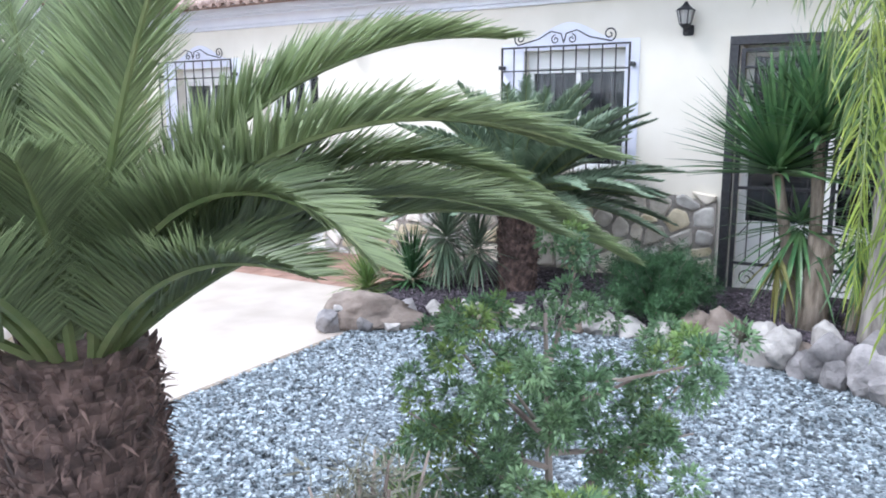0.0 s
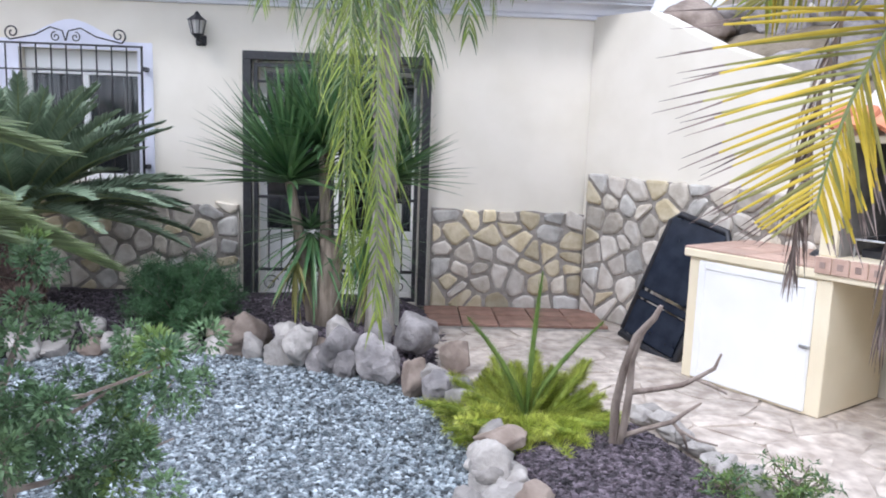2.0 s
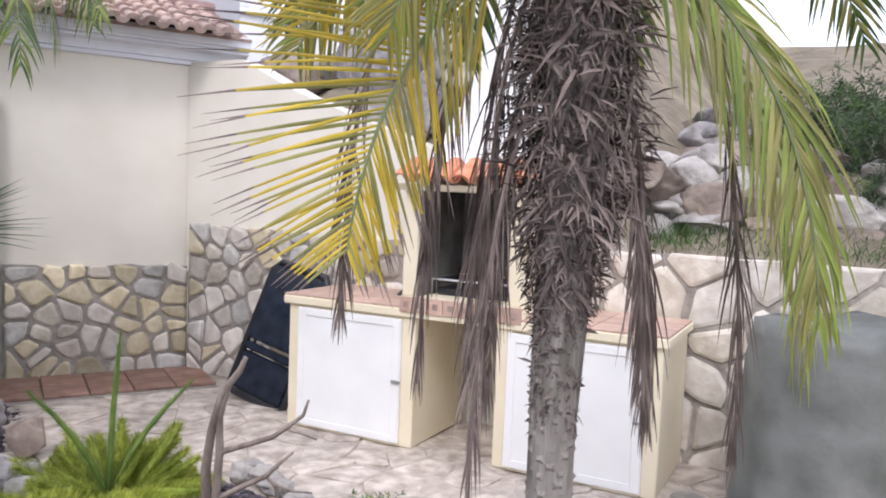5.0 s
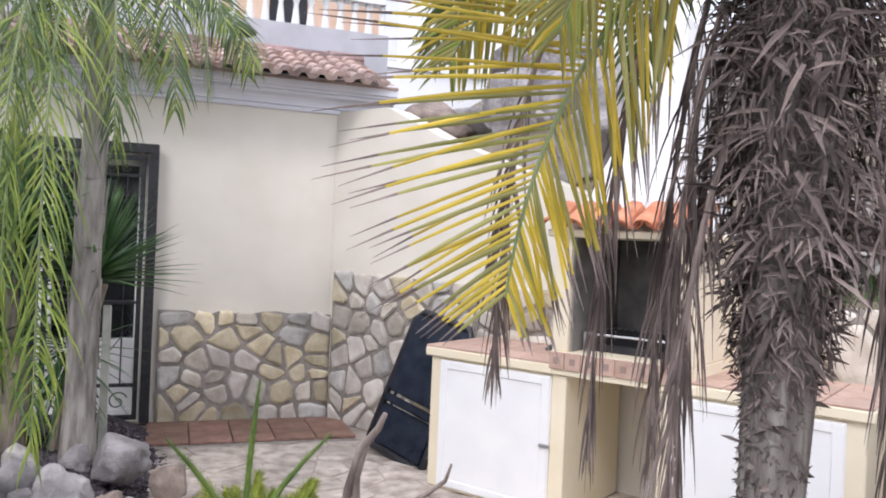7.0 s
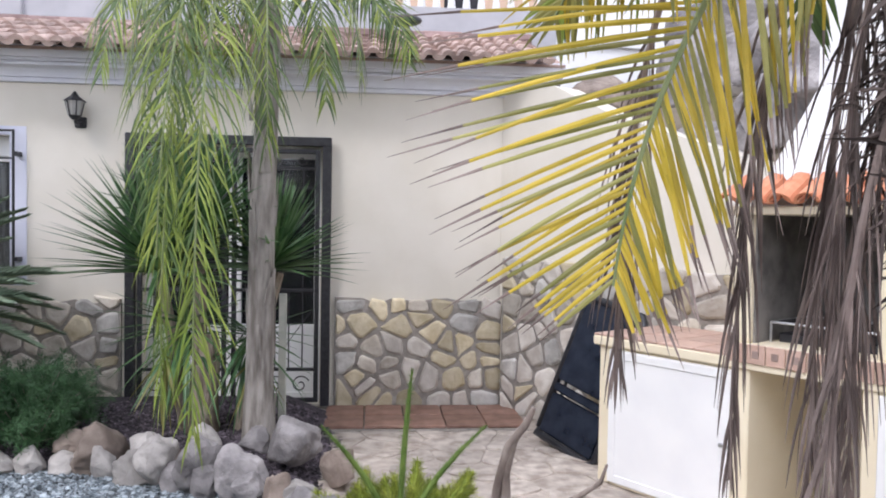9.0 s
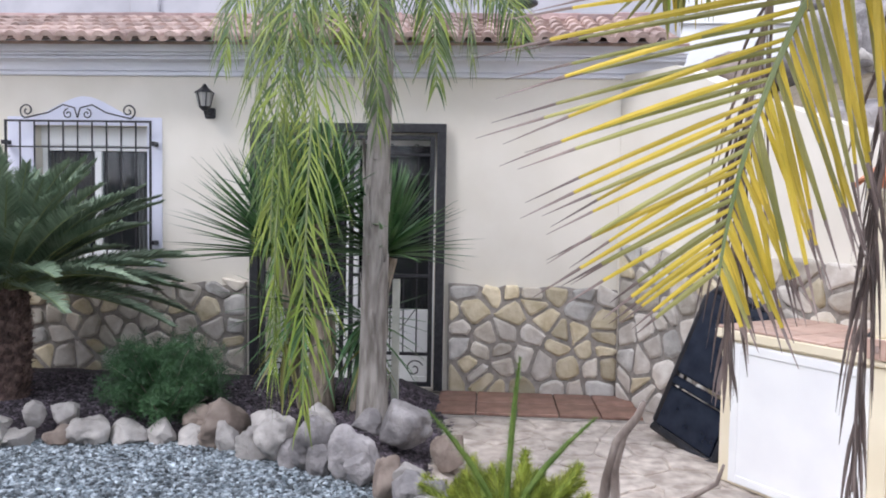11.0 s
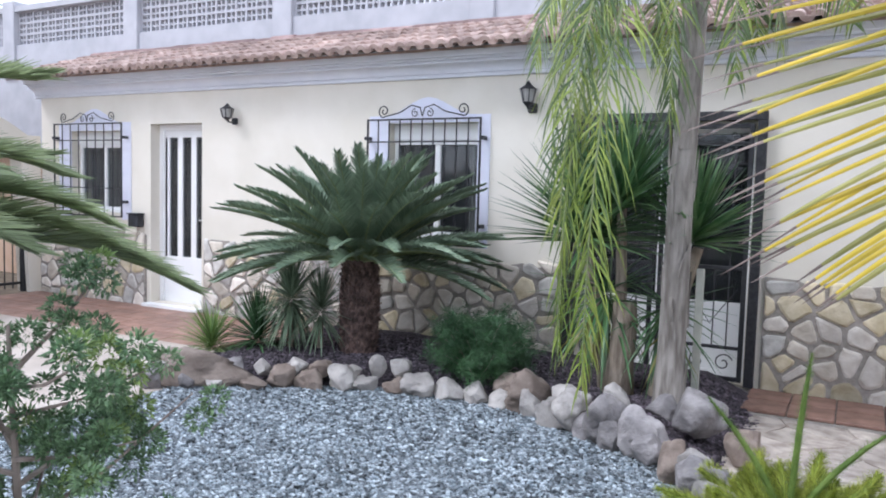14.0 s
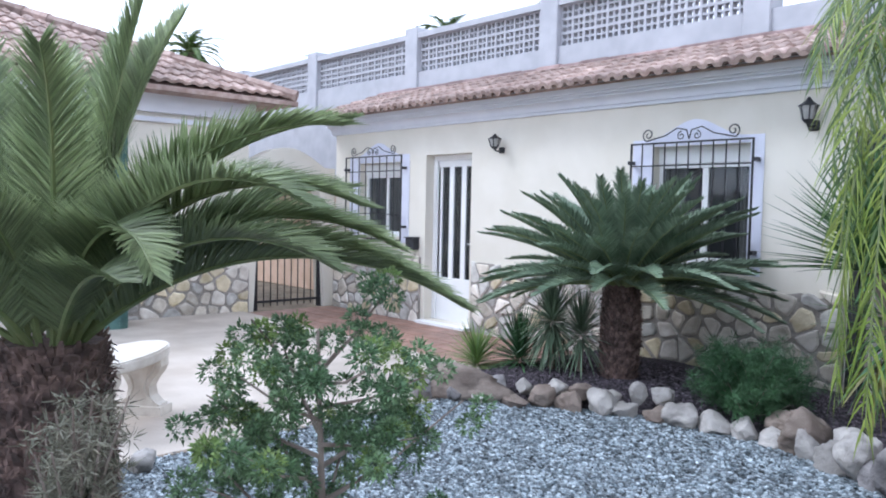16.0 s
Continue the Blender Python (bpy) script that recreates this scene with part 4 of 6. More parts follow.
wing_part(f, "hip_tiles", M["rooftile"])
# Flat near-black sheet paints the unlit room behind the wing's window.
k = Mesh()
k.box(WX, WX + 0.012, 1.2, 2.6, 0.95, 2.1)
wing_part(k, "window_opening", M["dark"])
k = Mesh()
for i in range(9):
    y = 1.2 + 1.4 * i / 8
    k.tube([(WX + 0.08, y, 0.9), (WX + 0.08, y, 2.15)], 0.008, 5)
for z in (0.9, 1.5, 2.15):
    k.tube([(WX + 0.08, 1.2, z), (WX + 0.08, 2.6, z)], 0.009, 5)
wing_part(k, "window_grille", M["iron"])
lamp_w = copy_thing(lamp, Matrix.Translation((WX, 0.6, 2.0)) @ Matrix.Rotation(radians(90), 4, "Z"))
on_wing = lambda y, z, d: Vector((WX + d, y, z))
cladding("cladding_wing", on_wing, -3.0, 5.45, -0.02, 0.62, 16)

# arched gateway between the two houses
k = Mesh()
n = 16
top = [(5.45 + 1.42 * i / n, 2.05 + 0.26 * math.sin(math.pi * min(i / n * 1.15, 1))) for i in range(n + 1)]
vs = []
for y, z in top:
    low = 0.0 if (y < 5.62 or y > 6.66) else 1.72 + 0.20 * math.sin(math.pi * (y - 5.62) / 1.04)
    vs += [(-7.95, y, low), (-7.95, y, z), (-8.2, y, low), (-8.2, y, z)]
fs = []
for i in range(n):
    a, b = 4 * i, 4 * i + 4
    fs += [(a, b, b + 1, a + 1), (a + 2, a + 3, b + 3, b + 2), (a + 1, b + 1, b + 3, a + 3), (a, a + 2, b + 2, b)]
k.add(vs, fs)
tagged(k.make("gateway_wall", M["plaster"]), "white arched wall over the garden gateway", "wall", kind="structure")
gg = thing("garden_gate", (-8.05, 6.14, 0.0), "black iron garden gate with spear-topped bars", "gate")
for i in range(10):
    y = -0.50 + i * 0.111
    k = Mesh()
    hh = 1.42 + 0.22 * math.sin(math.pi * i / 9)
    k.tube([(0, y, 0.05), (0, y, hh)], 0.009, 5)
    k.tube([(0, y, hh), (0, y, hh + 0.03), (0, y, hh + 0.10)], [0.008, 0.02, 0.001], 5)
    k.make("bar", M["iron"], gg)
for z in (0.10, 0.72, 1.30):
    part("rail", bev_box(-0.012, 0.012, -0.52, 0.52, z, z + 0.035, 0.003), M["iron"], gg)
for y in (-0.53, 0.53):
    part("post", bev_box(-0.03, 0.03, y - 0.03, y + 0.03, 0, 1.75, 0.004), M["iron"], gg)
k = Mesh()
k.box(-16, -8.2, 8.3, 8.5, -0.1, 1.9)
tagged(k.make("wall_yard", M["peach"]), "peach rendered yard wall beyond the gate", "wall", kind="structure")

# ---- barbecue ----
bq = thing("barbecue", BQ, "built-in cream masonry barbecue with tiled worktop and chimney hood", "barbecue")
F = -0.757


def q(name, u0, u1, n0, n1, z0, z1, m, parent=None, r=0.006, label=""):
    return part(name, bev_box(u0, u1, n0, n1, z0, z1, r), M[m], parent or bq, label)


for a, b, d0, d1 in ((1.50, 2.44, 1.60, 2.33), (2.97, 3.90, 3.06, 3.80)):
    q("cabinet_body", a, a + 0.09, F, -0.05, 0, 0.80, "bbq")
    q("cabinet_body", b - 0.09, b, F, -0.05, 0, 0.80, "bbq")
    q("cabinet_body", a + 0.09, b - 0.09, F, -0.05, 0.775, 0.80, "bbq", r=0)
    q("cabinet_body", a + 0.09, b - 0.09, F, -0.05, 0.0, 0.015, "bbq", r=0)
    door = q("cabinet_door", d0 - 0.02, d1 + 0.02, F - 0.012, F + 0.016, 0.015, 0.785, "white", r=0.004, label="white painted metal cabinet door")
    for e0, e1, z0, z1 in ((d0 - 0.015, d0 + 0.035, 0.02, 0.78), (d1 - 0.035, d1 + 0.015, 0.02, 0.78), (d0 + 0.035, d1 - 0.035, 0.735, 0.78), (d0 + 0.035, d1 - 0.035, 0.02, 0.065)):
        part("door_rim", bev_box(e0, e1, F - 0.020, F - 0.0125, z0, z1, 0.003), M["white"], door)
    part("latch", bev_box(d1 - 0.03, d1 + 0.035, F - 0.034, F - 0.0205, 0.39, 0.41, 0.003), M["steel"], door, "small metal latch")
for a, b in ((1.47, 2.36), (3.08, 3.93)):
    q("worktop", a, b, F - 0.03, -0.05, 0.80, 0.855, "bbq", r=0.008)
    nx = round((b - a) / 0.24)
    for i in range(nx):
        for j in range(3):
            w = (b - a) / nx
            part("worktop_tile", bev_box(a + i * w + 0.004, a + (i + 1) * w - 0.004, F - 0.03 + j * 0.235 + 0.004, F - 0.03 + (j + 1) * 0.235 - 0.004, 0.855, 0.868, 0.003), M["topper"], bq)
q("hearth", 2.34, 3.13, F - 0.02, -0.05, 0.80, 0.93, "bbq")
for i in range(8):
    u = 2.34 + i * 0.0985
    t = part("border_tile", bev_box(u + 0.003, u + 0.0955, F - 0.034, F - 0.021, 0.835, 0.93, 0.003), M["topper"], bq, "small patterned ceramic border tile")
    part("tile_motif", bev_box(u + 0.032, u + 0.066, F - 0.0385, F - 0.0345, 0.865, 0.90, 0.002), M["rooftile"], t)
q("hood_jamb", 2.34, 2.435, F, -0.05, 0.93, 1.56, "bbq")
q("hood_jamb", 3.025, 3.13, F, -0.05, 0.93, 1.56, "bbq")
q("fireback", 2.435, 3.025, -0.16, -0.05, 0.93, 1.56, "soot", r=0)
q("fire_side", 2.435, 2.447, F + 0.03, -0.16, 0.93, 1.56, "soot", r=0)
q("fire_side", 3.013, 3.025, F + 0.03, -0.16, 0.93, 1.56, "soot", r=0)
q("hood_lintel", 2.30, 3.17, F - 0.03, -0.05, 1.56, 1.60, "bbq")
k = Mesh()
lo = [(2.36, F + 0.10), (3.11, F + 0.10), (3.11, -0.05), (2.36, -0.05)]
hi = [(2.62, -0.52), (2.94, -0.52), (2.94, -0.14), (2.62, -0.14)]
k.add([(a, b, 1.60) for a, b in lo] + [(a, b, 2.18) for a, b in hi] + [(a, b, 2.75) for a, b in hi],
      [(i, (i + 1) % 4, 4 + (i + 1) % 4, 4 + i) for i in range(4)] + [(4 + i, 4 + (i + 1) % 4, 8 + (i + 1) % 4, 8 + i) for i in range(4)] + [(8, 9, 10, 11)])
k.make("chimney", M["white"], bq)
vs, fs = tile_shape(0.24, 0.062, 0.85)
for i in range(7):
    mm = Matrix.Translation((2.35 + i * 0.131, F - 0.09, 1.615)) @ Matrix.Rotation(0.5, 4, "X")
    k = Mesh()
    k.add([mm @ Vector(p) for p in vs], fs)
    k.make("canopy_tile", M["orange_tile"], bq)
    if i < 6:
        mm = Matrix.Translation((2.415 + i * 0.131, F - 0.075, 1.65)) @ Matrix.Rotation(0.5, 4, "X") @ Matrix.Rotation(math.pi, 4, "Y")
        k = Mesh()
        k.add([mm @ Vector(p) for p in vs], fs)
        k.make("canopy_tile", M["orange_tile"], bq)
gr = thing("grill_rack", BQ @ Matrix.Translation((2.73, -0.42, 0.93)), "blackened steel grill rack standing in the hearth", "grill")
k = Mesh()
for i in range(13):
    u = -0.25 + i * 0.0417
    k.tube([(u, -0.2, 0.10), (u, 0.2, 0.10)], 0.004, 4)
k.make("grate", M["iron"], gr)
k = Mesh()
k.tube([(-0.26, -0.2, 0.10), (0.26, -0.2, 0.10), (0.26, 0.2, 0.10), (-0.26, 0.2, 0.10), (-0.26, -0.2, 0.10)], 0.007, 5)
k.make("rim", M["steel"], gr)
for x in (-0.26, 0.26):
    for y in (-0.2, 0.2):
        k = Mesh()
        k.tube([(x, y, 0), (x, y, 0.10)], 0.007, 5)
        k.make("leg", M["steel"], gr)
part("ash_tray", bev_box(-0.24, 0.24, -0.16, 0.2, 0.0, 0.045, 0.004), M["black"], gr)
sm = thing("dark_tray", BQ @ Matrix.Translation((2.15, -0.30, 0.868)), "small dark iron lid lying on the worktop", "lid")
bm = bmesh.new()
bmesh.ops.create_cone(bm, cap_ends=True, segments=18, radius1=0.10, radius2=0.07, depth=0.03, matrix=Matrix.Translation((0, 0, 0.015)))
part("lid_disc", bm, M["black"], sm)

# folded black lounger leaning on the wall
ll = BQ @ Matrix.Translation((1.00, -0.52, 0.0)) @ Matrix.Rotation(radians(-16), 4, "X") @ Matrix.Rotation(radians(12), 4, "Y")
lo = thing("folded_lounger", ll, "black folded sun lounger leaning against the stone wall", "sun lounger")
k = Mesh()
rr = [(-0.24, 0, 0.06), (-0.27, 0, 0.02), (0.24, 0, 0.02), (0.27, 0, 0.06), (0.27, 0, 0.95), (0.22, 0, 1.02), (-0.20, 0, 1.02), (-0.26, 0, 0.95), (-0.26, 0, 0.06)]
k.tube(rr, 0.026, 9)
k.make("frame", M["black"], lo, smooth=True)
for z0, z1, y in ((0.42, 1.0, -0.012), (0.34, 0.40, -0.02), (0.05, 0.33, -0.008)):
    part("seat_panel", bev_box(-0.25, 0.25, y - 0.012, y + 0.012, z0, z1, 0.012, 2), M["navy"], lo)
k = Mesh()
k.tube([(-0.23, 0.06, 0.03), (-0.23, 0.06, 0.97), (0.23, 0.06, 0.97), (0.23, 0.06, 0.03), (-0.23, 0.06, 0.03)], 0.013, 6)
k.make("back_frame", M["black"], lo)
for z in (0.1, 0.8):
    k = Mesh()
    k.tube([(-0.25, 0.0, z), (-0.23, 0.06, z)], 0.012, 6)
    k.tube([(0.25, 0.0, z), (0.23, 0.06, z)], 0.012, 6)
    k.make("hinge", M["black"], lo)

# covered object beside the barbecue
bm = bmesh.new()
bmesh.ops.create_cone(bm, cap_ends=True, segments=40, radius1=0.42, radius2=0.34, depth=1.0, matrix=Matrix.Translation((0, 0, 0.50)))
bmesh.ops.subdivide_edges(bm, edges=[e for e in bm.edges if abs(e.verts[0].co.z - e.verts[1].co.z) > 0.5], cuts=10)
for v in bm.verts:
    a = math.atan2(v.co.y, v.co.x)
    s = 1 + 0.07 * (1 - 2 * abs(math.sin(a * 4.5 + v.co.z * 1.2 + 0.6 * noise.noise(v.co * 2)))) * (1.0 - 0.6 * v.co.z) + 0.05 * noise.noise(v.co * 3)
    v.co.x *= s
    v.co.y *= s * 0.8
    if v.co.z > 0.85:
        v.co.z += 0.06 * noise.noise(v.co * 4)
cov = part("covered_grill", bm, M["tarp"], None, smooth=True)
cov.matrix_world = BQ @ pose(4.65, -0.62, 0.0)
tagged(cov, "bulky object under a grey-green weather cover on the patio", "covered object")
lid = thing("metal_tin", (3.95, 2.72, 0.0), "round low metal tin standing on the patio", "tin")
bm = bmesh.new()
bmesh.ops.create_cone(bm, cap_ends=True, segments=24, radius1=0.10, radius2=0.10, depth=0.08, matrix=Matrix.Translation((0, 0, 0.05)))
part("tin_body", bm, M["steel"], lid)

# cast stone bench on the terrace
be = thing("garden_bench", Matrix.Translation((-3.43, 2.12, 0.03)) @ Matrix.Rotation(radians(130), 4, "Z"), "cream cast-stone garden bench with curved legs", "bench")
bm = bmesh.new()
n = 24
vs = [bm.verts.new((0.55 * math.cos(2 * math.pi * i / n) * (1.0 if abs(math.cos(2 * math.pi * i / n)) < 0.95 else 0.98), 0.215 * math.sin(2 * math.pi * i / n), 0.395)) for i in range(n)]
fc = bm.faces.new(vs)
ex = bmesh.ops.extrude_face_region(bm, geom=[fc])
bmesh.ops.translate(bm, vec=(0, 0, 0.075), verts=[e for e in ex["geom"] if isinstance(e, bmesh.types.BMVert)])
bmesh.ops.bevel(bm, geom=[e for e in bm.edges if abs(e.verts[0].co.z - e.verts[1].co.z) < 0.01], offset=0.012, segments=2, affect="EDGES")
part("seat", bm, M["bench"], be, smooth=False)
half = [(0.155, 0.0), (0.155, 0.075), (0.125, 0.085), (0.085, 0.13), (0.075, 0.19), (0.10, 0.24), (0.14, 0.29), (0.165, 0.34), (0.16, 0.40)]
ring = [(y, z) for y, z in half] + [(-y, z) for y, z in reversed(half)]
for sx in (-0.3, 0.3):
    k = Mesh()
    n = len(ring)
    k.add([(sx - 0.055, y, z) for y, z in ring] + [(sx + 0.055, y, z) for y, z in ring],
          [(i, (i + 1) % n, n + (i + 1) % n, n + i) for i in range(n)] + [tuple(range(n)), tuple(range(2 * n - 1, n - 1, -1))])
    k.box(sx - 0.085, sx + 0.085, -0.175, 0.175, -0.001, 0.062)
    leg = k.make("leg", M["bench"], be)
    for fx in (-0.057, 0.057):
        for sy in (-1, 1):
            k = Mesh()
            k.tube([(sx + fx, sy * 0.12, 0.36), (sx + fx, sy * 0.10, 0.31), (sx + fx, sy * 0.055, 0.25), (sx + fx, sy * 0.04, 0.19), (sx + fx, sy * 0.06, 0.13), (sx + fx, sy * 0.10, 0.10)], 0.011, 6)
            k.make("scroll", M["bench"], leg)


# ---- plants ----
UP = Vector((0, 0, 1))


def heading(az, el):
    return Vector((math.cos(az) * math.cos(el), math.sin(az) * math.cos(el), math.sin(el)))


def frond_mesh(g, az, e0, e1, length, leaf, width, pairs, droop, lean=55, lift=25, bend=1.0, rad=0.012, bare=0.12, k_leaf=(0,), tip=None, segs=3, side_turn=0.0, swirl=0.0, roll=0.0, even=1.0):
    """A feather leaf: a curved midrib with leaflets on both sides. Slots: leaf colours first, the midrib last."""
    f = Mesh()
    steps = 18
    pts, dirs = [Vector((0, 0, 0))], []
    for i in range(steps):
        s = (i + 0.5) / steps
        el = e0 + (e1 - e0) * s ** bend
        d = heading(az + side_turn * s * s, el)
        dirs.append(d)
        pts.append(pts[-1] + d * (length / steps))
    dirs.append(dirs[-1])
    k_mid = max(max(k_leaf), tip if tip is not None else 0) + 1
    f.tube(pts, [rad * (1 - 0.85 * i / steps) + 0.0012 for i in range(steps + 1)], 5, k_mid)
    for j in range(pairs):
        s = bare + (1 - bare) * (j + 0.3) / pairs
        x = s * steps
        i = min(int(x), steps - 1)
        p = pts[i].lerp(pts[i + 1], x - i)
        d = dirs[i].lerp(dirs[min(i + 1, steps)], x - i).normalized()
        side = d.cross(UP)
        side = side.normalized() if side.length > 0.05 else Vector((-math.sin(az), math.cos(az), 0))
        if roll:
            side = Matrix.Rotation(roll, 3, d) @ side
        top = side.cross(d).normalized()
        ll = leaf * (0.45 + 0.55 * math.sin(math.pi * min(0.18 + 0.82 * s, 1) ** 0.9)) * (1 if s < 0.9 else 0.75)
        for sg in (-1, 1):
            near_side = even if sg > 0 else 1.0
            a = radians(lean * near_side * (1 - 0.45 * s) + g.uniform(-5, 5))
            b = radians(lift + g.uniform(-7, 7))
            way = d * math.cos(a) + (side * sg * math.cos(b) + top * math.sin(b)) * math.sin(a)
            if swirl:
                way = (way + Vector((g.uniform(-1, 1), g.uniform(-1, 1), g.uniform(-1, 1))) * swirl).normalized()
            nrm = way.cross(top)
            nrm = nrm if nrm.length > 0.05 else way.cross(side)
            f.blade(p, way, d - way * d.dot(way), ll * (0.35 + 0.65 * near_side) * g.uniform(0.85, 1.1), width * g.uniform(0.8, 1.15), droop * g.uniform(0.6, 1.3), segs, g.choice(k_leaf), 0.3, tip)
    return f


def trunk_scaled(g, name, h, r, parent, m, rows, per, bulge=0.0, scale_len=0.06, flare=0.6):
    """A trunk packed with the stubs of old leaves."""
    f = Mesh()
    f.tube([(0, 0, h * i / 8) for i in range(9)], [r * (0.86 + bulge * math.sin(math.pi * i / 8)) for i in range(9)], 14)
    for j in range(rows):
        z = h * (j + 0.5) / rows
        rr = r * (0.86 + bulge * math.sin(math.pi * z / h))
        for i in range(per):
            a = 2 * math.pi * (i + 0.5 * (j % 2)) / per + g.uniform(-0.12, 0.12)
            out, tan = Vector((math.cos(a), math.sin(a), 0)), Vector((-math.sin(a), math.cos(a), 0))
            w = math.pi * rr / per * g.uniform(0.8, 1.1)
            p = out * rr * 0.96 + Vector((0, 0, z))
            l = scale_len * g.uniform(0.7, 1.4)
            q = p + out * l * flare * g.uniform(0.6, 1.2) + UP * l * g.uniform(0.3, 0.9)
            hh = h / rows * 0.55
            f.add([p - tan * w - UP * hh, p + tan * w - UP * hh, p + tan * w * 0.8 + UP * hh, p - tan * w * 0.8 + UP * hh,
                   q - tan * w * 0.5, q + tan * w * 0.5, q + tan * w * 0.4 + UP * hh * 0.5, q - tan * w * 0.4 + UP * hh * 0.5],
                  [(0, 1, 5, 4), (1, 2, 6, 5), (2, 3, 7, 6), (3, 0, 4, 7), (4, 5, 6, 7)])
    return f.make(name, m, parent)


def cycad(name, at, trunk_h, trunk_r, fronds, leaf, width, pairs, label, mats, seed, rad=0.011, lift=36, bare=0.08, lean=66):
    g = random.Random(seed)
    c = thing(name, at, label, "cycad")
    trunk_scaled(g, "trunk", trunk_h, trunk_r, c, M["trunk_dark"], int(trunk_h / 0.026), 30, 0.14, 0.032)
    fz = Mesh()
    for i in range(int(1500 * trunk_h)):
        a, z = g.uniform(0, 6.283), g.uniform(0.02, trunk_h)
        o3 = Vector((math.cos(a), math.sin(a), 0))
        rr = trunk_r * (0.90 + 0.14 * math.sin(math.pi * z / trunk_h))
        d = (o3 * g.uniform(0.3, 1.2) + Vector((-o3.y, o3.x, 0)) * g.uniform(-0.8, 0.8) + UP * g.uniform(-0.7, 0.7)).normalized()
        fz.blade(o3 * rr + UP * z, d, d.cross(o3 + UP * 0.2), g.uniform(0.02, 0.05), g.uniform(0.003, 0.009), 0.6, 2)
    fz.make("fibre", M["trunk_dark"], c)
    for az, e0, e1, length in fronds:
        f = frond_mesh(g, radians(az), radians(e0), radians(e1), length, leaf, width, pairs, 0.22, lean, lift, 1.15, rad, bare, side_turn=radians(g.uniform(-10, 10)))
        o = f.make("frond", [M[mats[0] if g.random() < 0.6 else mats[1]], M["rachis"]], c)
        a = radians(az)
        o.location = (0.45 * trunk_r * math.cos(a), 0.45 * trunk_r * math.sin(a), trunk_h - 0.01)
    return c


g = random.Random(31)
near = [(41, 42, -32, 1.28), (24, 54, -26, 1.06), (12, 64, -24, 1.24), (58, 74, 4, 1.16), (34, 76, -6, 1.18), (2, 74, -40, 0.92), (48, 60, -30, 1.14), (30, 68, -24, 1.16), (42, 50, -30, 1.18),
        (70, 58, 0, 1.02), (125, 78, 56, 1.1), (200, 82, 60, 1.1), (95, 84, 58, 1.15), (160, 80, 45, 1.12), (-14, 76, 30, 1.0), (250, 74, 18, 1.02), (170, 66, 0, 1.10), (220, 55, -20, 1.10), (145, 45, -25, 1.10),
        (275, 60, -10, 1.00), (300, 52, -22, 0.95), (318, 76, 30, 0.55), (292, 80, 35, 0.52), (355, 50, -10, 0.70), (255, 40, -30, 1.0), (190, 35, -35, 1.05), (230, 85, 70, 1.0), (75, 86, 74, 1.12), (110, 88, 66, 1.05)]
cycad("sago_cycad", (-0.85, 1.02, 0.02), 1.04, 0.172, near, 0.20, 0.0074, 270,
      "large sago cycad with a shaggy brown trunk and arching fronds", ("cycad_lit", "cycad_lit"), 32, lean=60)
mid = []
for i in range(104):
    e = [6, 14, 24, 34, 44, 54, 64, 74][i % 8]
    mid.append((i * 137.5 % 360, e + g.uniform(-4, 6), e - 26 + g.uniform(-8, 4), 1.15 + g.uniform(-0.08, 0.08) - (0.2 if e > 60 else 0.08 if e > 40 else 0)))
cycad("sago_cycad", (-1.95, 5.60, 0.12), 0.78, 0.155, mid, 0.165, 0.015, 92,
      "dark green sago cycad with a short brown trunk", ("cycad", "cycad"), 33, bare=0.22)


def bushy(name, at, h, r, label, category, mats, seed, stems=26, clumps=12, leaves=20, leaf=0.028, lw=0.007, low=0.1, clump_r=0.045, up=0.6, tipk=0.3, cushion=False):
    """Thin twigs that carry clumps of small leaves, with gaps between them."""
    g = random.Random(seed)
    b = thing(name, at, label, category)
    tw, lv = Mesh(), Mesh()
    tw.tube([(0, 0, -0.03), (0.01, 0.01, h * 0.45), (-0.01, 0.0, h * 0.85)], [0.016, 0.011, 0.004], 6)
    for s in range(stems):
        z0 = h * (low + (0.80 - low) * s / stems)
        az = s * 2.4 + g.uniform(-0.4, 0.4)
        frac = 1 - 0.75 * max(0.0, (z0 / h - 0.25)) ** 1.3
        ln = r * frac * g.uniform(0.75, 1.15)
        d = heading(az, radians(35 * up + g.uniform(-10, 25)))
        p0 = Vector((0, 0, z0))
        pts = [p0, p0 + d * ln * 0.5, p0 + d * ln + UP * ln * 0.25 * up]
        tw.tube(pts, [0.007, 0.004, 0.002], 4)
        for c in range(clumps):
            t = 0.3 + 0.75 * (c + g.random()) / clumps
            q = pts[0].lerp(pts[1], min(t * 2, 1)) if t < 0.5 else pts[1].lerp(pts[2], min((t - 0.5) * 2, 1.0))
            q = q + Vector((g.gauss(0, 1), g.gauss(0, 1), g.gauss(0, 0.8))) * clump_r * (1.25 if cushion else 0.9)
            kk = 1 if (t > 0.8 and g.random() < tipk * 2) or g.random() < tipk * 0.3 else 0
            for _ in range(leaves):
                w = Vector((g.gauss(0, 1), g.gauss(0, 1), g.gauss(0.35, 0.9))).normalized()
                st = q + w * clump_r * (g.uniform(0.5, 0.95) if cushion else g.uniform(0.0, 0.7))
                lv.blade(st, w, w.cross(Vector((g.gauss(0, 1), g.gauss(0, 1), g.gauss(0, 1)))), leaf * g.uniform(0.6, 1.3), lw, 0.2, 1, kk, 0.2)
    tw.make("branching", M["wood"], b)
    lv.make("foliage", [M[m] for m in mats], b)
    return b


